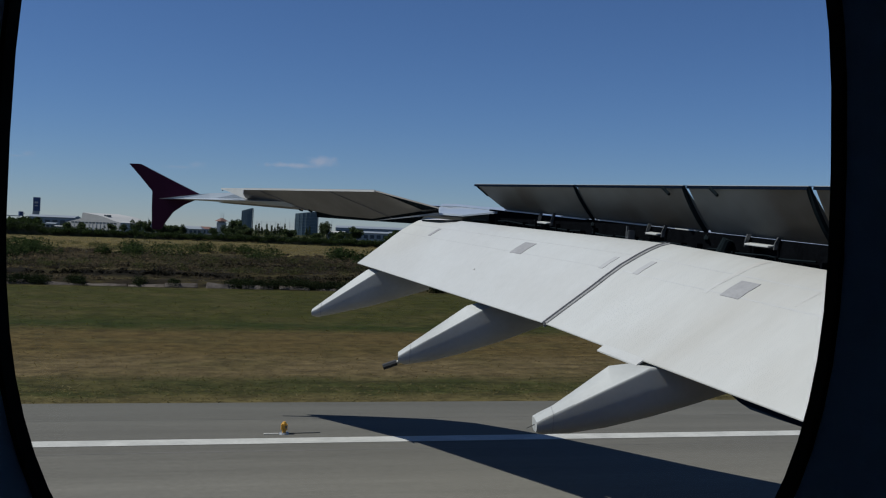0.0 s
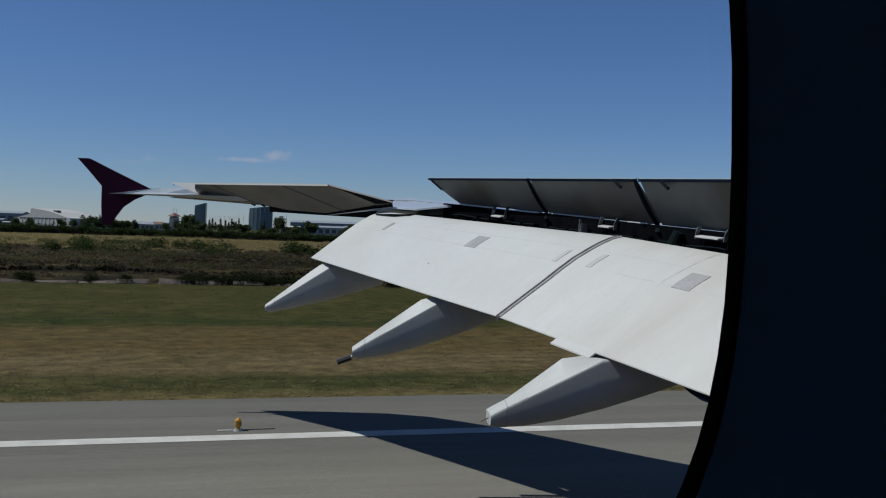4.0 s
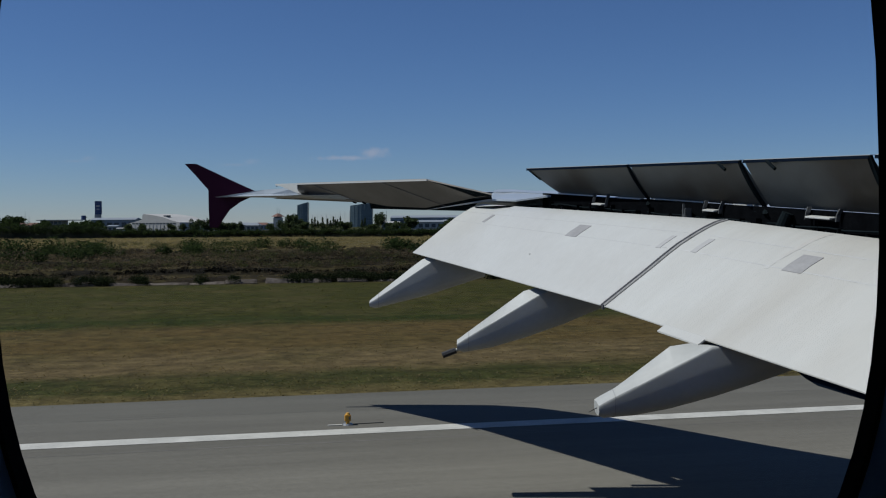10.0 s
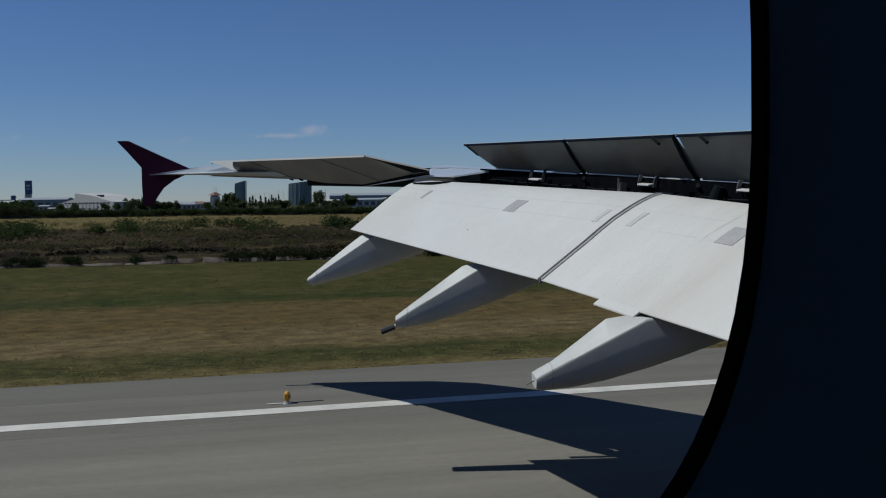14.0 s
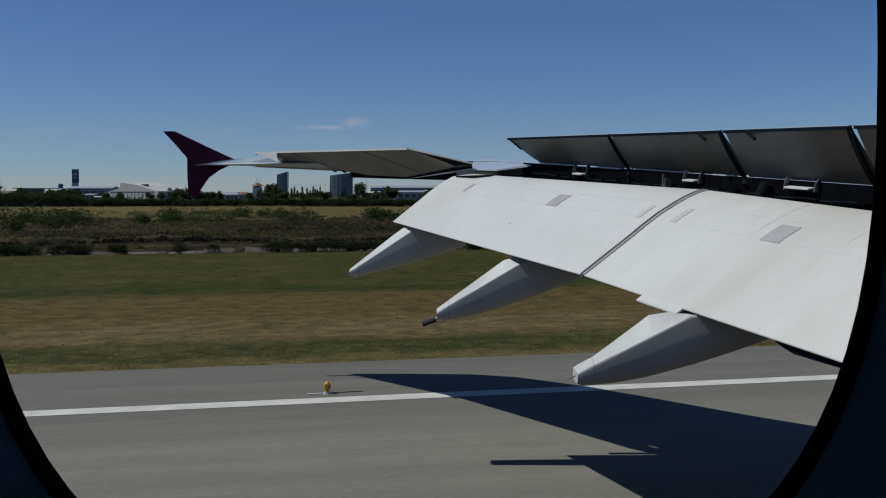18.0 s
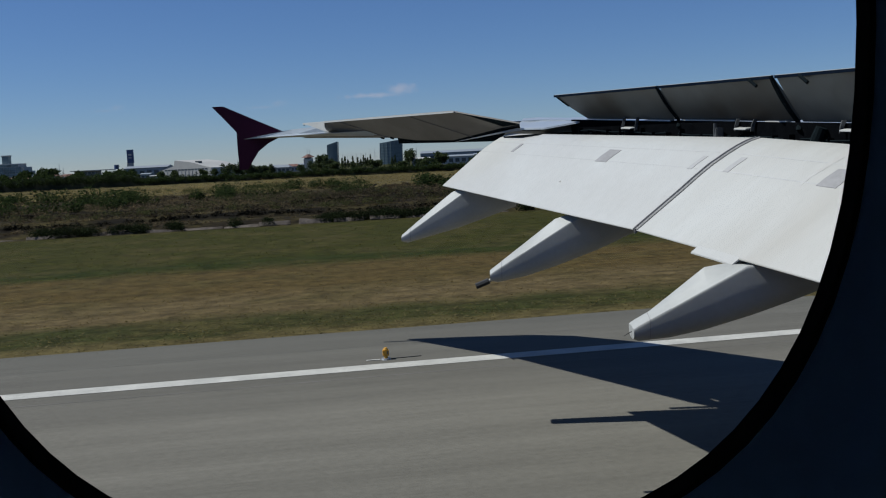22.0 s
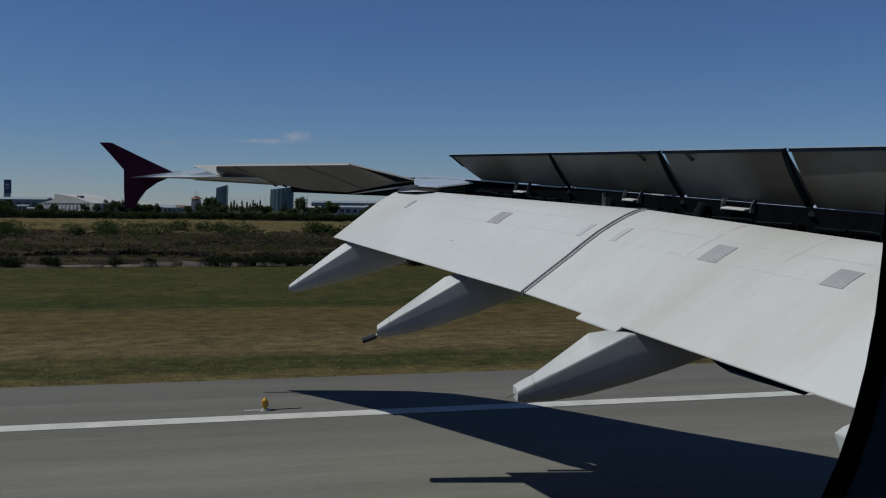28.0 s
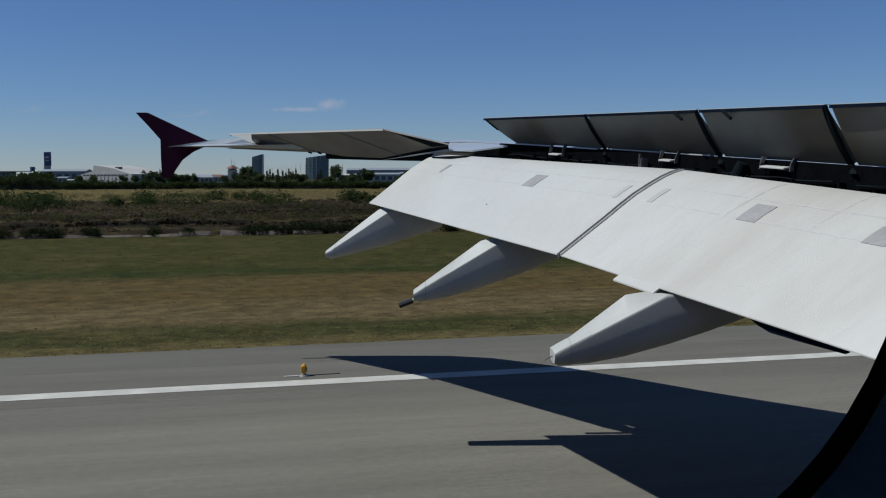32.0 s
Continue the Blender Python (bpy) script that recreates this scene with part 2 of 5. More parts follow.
M_ASPHALT = zoned("runway_asphalt", [(EDGE - 60, (0.120, 0.112, 0.094)), (EDGE - 33.4, (0.125, 0.117, 0.099)), (EDGE - 29.9, (0.045, 0.043, 0.038)), (EDGE - 28.1, (0.027, 0.026, 0.024)), (EDGE - 22.9, (0.024, 0.023, 0.021)),
                                     (EDGE - 17.9, (0.125, 0.117, 0.098)), (EDGE - 9.9, (0.150, 0.140, 0.117)), (EDGE - 6.6, (0.112, 0.105, 0.089)), (EDGE - 4.4, (0.122, 0.115, 0.098)), (EDGE + 0.1, (0.108, 0.103, 0.088))],
                  1.2, 0.85, 9.0, 0.07, (0.06, 1, 1), 0.2, 0.14, coarse=0.10)


# ---- mesh helpers ----
def part(name, bm, material, parent=None, label="", smooth=False, angle=35):
    me = bpy.data.meshes.new(name)
    bmesh.ops.recalc_face_normals(bm, faces=bm.faces)
    bm.to_mesh(me)
    bm.free()
    if smooth:
        for p in me.polygons:
            p.use_smooth = True
        me.set_sharp_from_angle(angle=radians(angle))
    me.materials.append(material)
    ob = new(name, me)
    if parent:
        ob.parent = parent
    if label:
        ob["label"] = label
    return ob


def thing(name, label, category, at=(0, 0, 0), rz=0, group="", kind=""):
    ob = new(name)
    ob.matrix_world = pose(*at, 0, 0, rz)
    return tagged(ob, label, category, group, kind)


def box(bm, x0, x1, y0, y1, z0, z1, bevel=0.0):
    v = [bm.verts.new((x, y, z)) for z in (z0, z1) for y in (y0, y1) for x in (x0, x1)]
    fs = [bm.faces.new([v[i] for i in q]) for q in ((0, 2, 3, 1), (4, 5, 7, 6), (0, 1, 5, 4), (2, 6, 7, 3), (0, 4, 6, 2), (1, 3, 7, 5))]
    if bevel:
        bmesh.ops.bevel(bm, geom=list({e for f in fs for e in f.edges}), offset=bevel, segments=2, affect="EDGES")
    return bm


def boxed(*a, **k):
    return box(bmesh.new(), *a, **k)


def loft(rings, closed=True, caps=True, bm=None):
    bm = bm or bmesh.new()
    R = [[bm.verts.new(p) for p in r] for r in rings]
    for a, b in zip(R, R[1:]):
        n = len(a)
        for i in range(n if closed else n - 1):
            bm.faces.new((a[i], a[(i + 1) % n], b[(i + 1) % n], b[i]))
    if caps:
        bm.faces.new(R[0][::-1])
        bm.faces.new(R[-1])
    return bm


def tube(bm, a, b, r0, r1=None, n=8):
    a, b = Vector(a), Vector(b)
    q = (b - a).to_track_quat("Z", "Y").to_matrix()
    rings = []
    for c, r in ((a, r0), (b, r0 if r1 is None else r1)):
        rings.append([c + q @ Vector((r * math.cos(k * math.tau / n), r * math.sin(k * math.tau / n), 0)) for k in range(n)])
    return loft(rings, bm=bm)


def prism(bm, pts, d):
    """A flat polygon given thickness d (a vector)."""
    return loft([[Vector(p) for p in pts], [Vector(p) + Vector(d) for p in pts]], bm=bm)


# ---- the ground, in runway axes: x along, y across ----
RZ = 12.5
G = pose(0, 0, 0, 0, 0, RZ)
rnd = random.Random(4)


def ground_z(s, n):
    """Flat verge, then a bank in worn terraces up to a dry field."""
    steps = ((0, 0.0), (1.5, 0.42), (7, 0.45), (8.2, 0.95), (17, 1.0), (18.6, 1.4), (34, 1.5), (41, 1.85), (146, 1.95), (500, 0.0))
    z = np.interp(n - FOOT, [a for a, _ in steps], [b for _, b in steps])
    if FOOT + 1 < n < FOOT + 320:
        z += 0.22 * noise.noise(Vector((s * 0.05, n * 0.11, 0))) * min(1, (n - FOOT - 1) / 6)
    return float(z)


bm = bmesh.new()
ss = [-4200, -2000, -900, -500] + list(np.arange(-300, 260, 7)) + [300, 500, 900, 2000, 4200]
ns = [-4000, -1500, -600, -200, -60, 0, EDGE - 1, 60, FOOT - 2] + [FOOT + d for d in list(np.arange(0, 51, 1.7)) + list(np.arange(53, 151, 8)) + [161, 201, 301, 501, 900, 1900, 4200]]
gv = [[bm.verts.new((s, n, ground_z(s, n))) for s in ss] for n in ns]
for a, b in zip(gv, gv[1:]):
    for i in range(len(ss) - 1):
        bm.faces.new((a[i], a[i + 1], b[i + 1], b[i]))
ground = part("ground", bm, M_GROUND, smooth=True, angle=60)
ground.matrix_world = G
tagged(ground, "mown and dry airfield grass rising to a scrubby earth bank", "ground", kind="structure")

bm = bmesh.new()
box(bm, -2200, 2200, EDGE - 60, EDGE, -0.3, 0.03)
runway = part("runway", bm, M_ASPHALT)
runway.matrix_world = G
tagged(runway, "grey asphalt runway with dark bands of tyre rubber", "runway", kind="structure")


def marking(name, s0, s1, n0, n1, m, label, skew=0.0):
    bm = bmesh.new()
    prism(bm, [(s0, n0, 0.034), (s1, n0, 0.034), (s1, n1, 0.034), (s0 + skew, n1, 0.034)], (0, 0, 0.004))
    ob = part(name, bm, m)
    ob.matrix_world = G
    return tagged(ob, label, "runway marking", kind="structure")


LINE = EDGE - 5.6             # middle of the edge line
marking("edge_line", -1500, 1500, LINE - 0.32, LINE + 0.32, M_LINE, "worn white runway edge line on grey asphalt")
marking("edge_line", -1500, 1500, LINE - 44.6, LINE - 43.7, M_LINE, "worn white runway edge line on grey asphalt")
for k in range(-6, 8):
    marking("centre_line_dash", 15.0 + 50 * k, 45.0 + 50 * k, EDGE - 27.5, EDGE - 26.8, M_LINE, "white runway centre line dash on dark asphalt", skew=0.45)
marking("taxi_lead_line", -900, 45, EDGE - 28.5, EDGE - 28.1, M_YELLOW, "yellow taxi lead-off line beside the runway centre line")
for s0, n0, wide in ((25.0, 1.15, 1.1), (-50.0, 1.05, 1.1), (72.0, 1.1, 1.2)):      # short dashes beside the edge line
    marking("reference_dash", s0, s0 + wide, LINE + n0, LINE + n0 + 0.28, M_LINE, "short white painted dash beside the edge line")
M_TAR = mat("tar_seam", (0.098, 0.092, 0.081), 0.8, var=0.2, scale=0.4, fine=5, col2=(0.130, 0.121, 0.106), stretch=(0.2, 1, 1), spec=0.2)
for n0, wide in ((LINE - 1.15, 0.10), (LINE + 2.9, 0.06)):
    bm = bmesh.new()
    run = [(s, n0 + 0.05 * noise.noise(Vector((s * 0.15, n0, 0)))) for s in np.arange(-160, 161, 4.0)]
    loft([[(s, n, 0.0325), (s, n + wide * (0.7 + 0.6 * noise.noise(Vector((s * 0.3, n0, 5)))), 0.0325)] for s, n in run], closed=False, caps=False, bm=bm)
    seam = part("tar_seam", bm, M_TAR)
    seam.matrix_world = G
    tagged(seam, "dark tar seam along the asphalt lanes", "seam", kind="structure")

# ---- the aircraft ----
plane = thing("airliner", "white airliner with raised spoilers and lowered flaps on a runway", "aircraft")


SEAM = 12.66            # where the two flaps meet, metres outboard of the window


def flap_te(y):
    return Vector((1.782 - 0.410 * (y - SEAM), y, 4.251 + (0.0717 if y > SEAM else 0.1016) * (y - SEAM)))


def flap_le(y):
    return Vector((3.348 - 0.4412 * (y - SEAM), y, 5.333 + (0.0507 if y > SEAM else 0.0912) * (y - SEAM)))


FS = (0, 0.12, 0.25, 0.38, 0.5, 0.62, 0.75, 0.84, 0.92, 0.97, 1.0)
FZ = (0, 0.14, 0.29, 0.44, 0.585, 0.72, 0.84, 0.915, 0.968, 0.99, 1.0)


def flap_at(y, s, up=0.0):
    a, b = flap_te(y), flap_le(y)
    return Vector((a.x + s * (b.x - a.x), y, a.z + float(np.interp(s, FS, FZ)) * (b.z - a.z) + up))


def flap_ring(y):
    top = [flap_at(y, s) for s in FS]
    le, te = flap_le(y), flap_te(y)
    c = (le - te).length
    nose = [le + Vector((0.05 * c, 0, -0.03 * c)), le + Vector((0.06 * c, 0, -0.09 * c)), le + Vector((0.01 * c, 0, -0.14 * c))]
    low = [flap_at(y, s, -0.012 - 0.12 * c * s) for s in (0.9, 0.7, 0.45, 0.2, 0.0)]
    return top + nose + low


def flap(name, ys, label, m=M_WHITE):
    return part(name, loft([flap_ring(y) for y in ys]), m, plane, label, True, 40)


out_flap = flap("outboard_flap", (19.4, 18.0, 16.3, 14.5, 12.70), "white outboard wing flap, lowered")
in_flap = flap("inboard_flap", (12.615, 11.0, 9.4, 7.6, 5.0), "white inboard wing flap, lowered and slightly stained", M_STAIN)
# grey skins added under the flaps to cut light bounced onto the fairings
for fl, ys in ((out_flap, (19.38, 16.3, 12.72)), (in_flap, (12.60, 9.4, 5.0))):
    rings = []
    for y in ys:
        c = (flap_le(y) - flap_te(y)).length
        low = [flap_at(y, s, -0.016 - 0.12 * c * s) for s in (0.95, 0.7, 0.45, 0.2, 0.01)]
        rings.append(low + [p + Vector((0, 0, -0.006)) for p in low[::-1]])
    part("bounce_cut_skin", loft(rings), M_BOUNCECUT, fl, "added grey skin under the flap that cuts bounced light", True, 40)
# the seal strips in the joint of the flaps
for ys, m in ((((12.705, 0.004), (12.695, 0.013), (12.682, 0.013), (12.675, -0.06)), M_SEAM), (((12.678, -0.03), (12.64, -0.03)), M_DARKM),
              (((12.645, -0.06), (12.64, 0.011), (12.622, 0.015), (12.612, 0.004)), M_SEAM), (((12.61, 0.003), (12.60, 0.005), (12.59, 0.003)), M_DARKM)):
    bm = bmesh.new()
    loft([[flap_at(y, s, u) for s in FS] for y, u in ys], closed=False, caps=False, bm=bm)
    part("flap_joint_seal", bm, m, plane, "brownish seal strip between the flaps")


def flap_patch(y0, y1, s0, s1, parent, m=None):
    bm = bmesh.new()
    S = [s0 + (s1 - s0) * k / 6 for k in range(7)]
    loft([[flap_at(y, s, 0.007) for s in S] + [flap_at(y, s, -0.008) for s in S[::-1]] for y in (y0, y1)], bm=bm)
    part("repair_patch", bm, m or M_PATCH, parent, "faded grey repair patch" if m else "grey repair patch")


flap_patch(18.18, 18.08, 0.60, 0.74, out_flap)
flap_patch(15.21, 14.90, 0.56, 0.72, out_flap)
flap_patch(12.98, 12.89, 0.56, 0.70, out_flap, M_FAINT)
flap_patch(12.31, 12.21, 0.57, 0.72, in_flap, M_FAINT)
flap_patch(10.79, 10.52, 0.56, 0.71, in_flap)
flap_patch(9.21, 8.96, 0.56, 0.69, in_flap)
for y, w, s0, s1 in ((11.02, 0.10, 0.55, 0.97), (11.0, 0.05, 0.57, 0.95), (9.85, 0.06, 0.6, 0.97)):      # thin streaks of old fluid
    bm = bmesh.new()
    loft([[flap_at(y + 0.005 * math.sin(k * 1.3) - d * w * (0.4 + 0.6 * k / 8), s0 + (s1 - s0) * k / 8, 0.001 + 0.02 * w) for k in range(9)] for d in (0, 1)], closed=False, caps=False, bm=bm)
    part("stain_streak", bm, M_STREAK, in_flap if y < SEAM else out_flap, "faint brown stain streak")
for y0, y1, p in ((19.3, 12.8, out_flap), (12.5, 5.2, in_flap)):      # spanwise skin joint
    for s in (0.57, 0.75):
        bm = bmesh.new()
        loft([[flap_at(y, s, 0.0022), flap_at(y, s + 0.008, 0.0022)] for y in np.linspace(y0, y1, 8)], closed=False, caps=False, bm=bm)
        part("skin_joint", bm, M_GROOVE, p)
# trailing edge tab over the inner track
bm = bmesh.new()
ring = lambda y: [flap_at(y, 0.012, 0.001), flap_te(y) * 1.38 - flap_at(y, 0.12) * 0.38 + Vector((0, 0, 0.002)), flap_te(y) * 1.38 - flap_at(y, 0.12) * 0.38 + Vector((0, 0, -0.014)), flap_at(y, 0.06, -0.03)]
loft([ring(11.38), ring(10.66)], bm=bm)
part("trailing_edge_tab", bm, M_WHITE, in_flap)


def fairing(name, y, ridge, shoulder, keel, half, tail_cut=True):
    """A canoe fairing under a flap track: a ridge, two shoulders and a keel, each a short run of (x, z)."""
    xs = np.unique(np.concatenate([np.linspace(ridge[0][0], keel[-1][0], 12), [p[0] for p in keel[:-1]]]))
    f = lambda run, x: float(np.interp(x, [p[0] for p in run], [p[1] for p in run]))
    x_a, x_b = xs[0], xs[-1]

    def section(x, grow=0.0):
        g = (x - x_a) / (x_b - x_a)
        zr, zs, zk = f(ridge, x), f(shoulder, x), f(keel, x)
        zs = min(zs, zr - 0.004)
        zk = min(zk, zs - 0.02)
        w = half * (0.72 + 0.28 * min(1, g * 1.4)) + grow
        dz = zs - zk
        side = ((0.50, zr - (zr - zs) * 0.515 + grow), (0.93, zr - (zr - zs) * 0.955 + grow), (0.965, zs + 0.003 + grow), (0.99, zs - min(0.008, dz * 0.1)), (1.0, zs - min(0.02, dz * 0.2)), (1.0, zs - min(0.035, dz * 0.3)),
                (1.0, zs - dz * 0.34), (0.985, zs - dz * 0.52), (0.93, zs - dz * 0.68), (0.81, zs - dz * 0.82), (0.60, zs - dz * 0.93), (0.30, zs - dz * 0.985 - grow))
        return [(x, y, zr + grow)] + [(x, y - w * a, z) for a, z in side] + [(x, y, zk - grow)] + [(x, y + w * a, z) for a, z in side[::-1]]

    rings = [section(x) for x in xs]
    ob = part(name, loft(rings), M_FAIR, plane, "white flap track fairing", True, 50)
    for x in (x_a + 0.13 * (x_b - x_a) * 0.6,):
        part("tail_joint", loft([section(x, 0.003), section(x + 0.007, 0.003)], caps=False), M_PATCH, ob)
    return ob


f1 = fairing("flap_track_fairing", 18.9, [(-1.783, 3.834), (-0.806, 4.600), (-0.396, 4.772), (0.396, 4.904)], [(-1.783, 3.80), (-1.717, 3.83), (-0.555, 4.605), (-0.396, 4.655), (0.396, 4.785)],
             [(-1.783, 3.715), (-1.678, 3.682), (-1.189, 3.801), (-0.70, 3.922), (-0.211, 4.075), (0.423, 4.283)], 0.24)
f2 = fairing("flap_track_fairing", 14.74, [(-0.093, 3.563), (0.931, 4.307), (1.318, 4.40), (2.172, 4.602)], [(-0.093, 3.520), (-0.047, 3.552), (1.225, 4.318), (1.551, 4.36), (2.172, 4.46)],
             [(-0.093, 3.415), (0.016, 3.383), (0.434, 3.454), (0.90, 3.589), (1.489, 3.795), (2.109, 4.059)], 0.26)
f3 = fairing("flap_track_fairing", 10.73, [(1.448, 3.362), (2.29, 4.0), (2.45, 3.995), (2.66, 3.99), (3.0, 4.06), (3.723, 4.30)], [(1.448, 3.350), (1.471, 3.368), (2.64, 3.985), (3.014, 4.04), (3.723, 4.21)],
             [(1.448, 3.226), (1.507, 3.196), (1.844, 3.221), (2.216, 3.29), (2.703, 3.423), (3.138, 3.566), (3.634, 3.74)], 0.28)
f4 = fairing("flap_track_fairing", 6.94, [(3.34, 3.70), (3.46, 3.83), (3.66, 3.88), (4.955, 3.95)], [(3.34, 3.685), (3.42, 3.74), (3.6, 3.79), (4.955, 3.90)],
             [(3.34, 3.655), (3.372, 3.50), (3.409, 3.345), (3.514, 3.305), (4.955, 3.25)], 0.25)
bm = bmesh.new()
tube(bm, (0.062, 14.74, 3.462), (-0.116, 14.74, 3.405), 0.034, 0.025)
part("drain_mast", bm, M_FAIR, f2)
bm = bmesh.new()
tube(bm, (-0.11, 14.74, 3.407), (-0.31, 14.74, 3.33), 0.047, 0.047)
part("drain_tip", bm, M_RUBBER, f2, "black drain tip")
for dz in (0.0, 0.075):
    bm = bmesh.new()
    tube(bm, (1.70, 10.574, 3.30 + dz), (1.70, 10.64, 3.30 + dz), 0.013, n=6)
    part("drain_hole", bm, M_RUBBER, f3)
bm = bmesh.new()
tube(bm, (1.452, 10.72, 3.30), (1.36, 10.70, 3.255), 0.006, 0.003, 5)
part("static_wick", bm, M_RUBBER, f3, "thin static wick")
p = flap_at(15.52, 0.30, 0.002)
bm = bmesh.new()
tube(bm, p, p + Vector((-0.006, 0, 0.010)), 0.016, 0.010, 8)
part("fastener", bm, M_WHITE, out_flap, "small raised fastener")
# dark lip of a track cover inboard
bm = bmesh.new()
rings = []
for y, d in ((9.42, 0.01), (9.30, 0.055), (9.15, 0.085), (8.8, 0.075), (8.3, 0.05)):
    t = flap_te(y)
    rings.append([t + Vector((0.04, 0, -0.012)), t + Vector((0.05, 0, -0.015 - d)), t + Vector((0.35, 0, 0.10 - d)), t + Vector((0.35, 0, 0.16))])
loft(rings, bm=bm)
part("track_cover", bm, M_NAVY, plane, "dark lip of a track cover below the flap", True)


# wing box: from the spoiler hinge forward over the crest to the leading edge
def hinge(y):
    return Vector((3.865 - 0.412 * (y - SEAM), y, 5.467 + 0.0655 * (y - SEAM)))


def wing_ring(y):
    """Chordwise section: upper skin, nose, lower skin."""
    if y <= 19.6:
        h = hinge(y)
    else:
        h = hinge(19.6).lerp(Vector((-6.93, 28.0, 6.084)), (y - 19.6) / 8.4)
    x_le = float(np.interp(y, (3, 12, 20.3, 22, 24, 25.3, 26.65, 27.8, 28.2, 28.3), (15.0, 12.4, 5.9, 3.8, 1.9, 0.6, -0.8, -2.4, -3.6, -5.4)))
    chord = x_le - h.x
    z_top = 5.3 + 0.0322 * y
    z_low = 5.3 + y * float(np.interp(y, (3, 12.66, 19.4, 22.5, 26.1, 28), (-0.12, -0.02, 0.0148, 0.0226, 0.0268, 0.0274)))
    z_le = z_low + 0.4 * (z_top - z_low)
    prof = ((0, 0), (0.08, 0.42), (0.18, 0.74), (0.30, 0.96), (0.42, 1.0))
    up = [Vector((h.x + chord * a, y, h.z + (z_top - h.z) * b)) for a, b in prof]
    up += [Vector((h.x + chord * a, y, z_le + (z_top - z_le) * b)) for a, b in ((0.6, 0.95), (0.8, 0.72), (0.92, 0.42), (0.98, 0.18), (1.0, 0.0))]
    low = [Vector((h.x + chord * a, y, z_low + (z_le - z_low) * b)) for a, b in ((0.98, 0.6), (0.9, 0.2), (0.6, 0.0), (0.3, 0.0), (0.04, 0.0))]
    return up + low


wing = part("wing", loft([wing_ring(y) for y in (1.0, 4, 7, 10, 12.66, 15, 17, 18.2, 19.6, 21, 23, 25, 26.5, 27.3, 27.8, 28.2, 28.3)]), M_WING, plane, "light grey swept wing", True, 30)
# fixed shroud panel outboard of the spoilers
bm = bmesh.new()
prism(bm, [hinge(y) + Vector((dx, 0, dz)) for y, dx, dz in ((20.4, 0.0, 0.012), (20.4, 0.3, 0.02), (18.0, 0.3, 0.02), (18.0, -0.1, -0.02), (18.3, -0.55, -0.11), (19.0, -0.68, -0.125), (19.9, -0.3, -0.06))], (0, 0, -0.03))
part("shroud_panel", bm, M_WING, wing)
# thin end plate beside the flap
bm = bmesh.new()
prism(bm, [(-0.723, 19.43, 5.565), (0.517, 19.43, 5.771), (0.968, 19.43, 5.778), (0.968, 19.43, 5.70), (0.387, 19.43, 5.71)], (0, 0.15, 0))
part("flap_end_plate", bm, M_WHITE, wing)


# spoilers, raised
def sp_top(y):
    return Vector((3.448 - 0.420 * (y - SEAM), y, 6.083 + 0.0378 * (y - SEAM)))


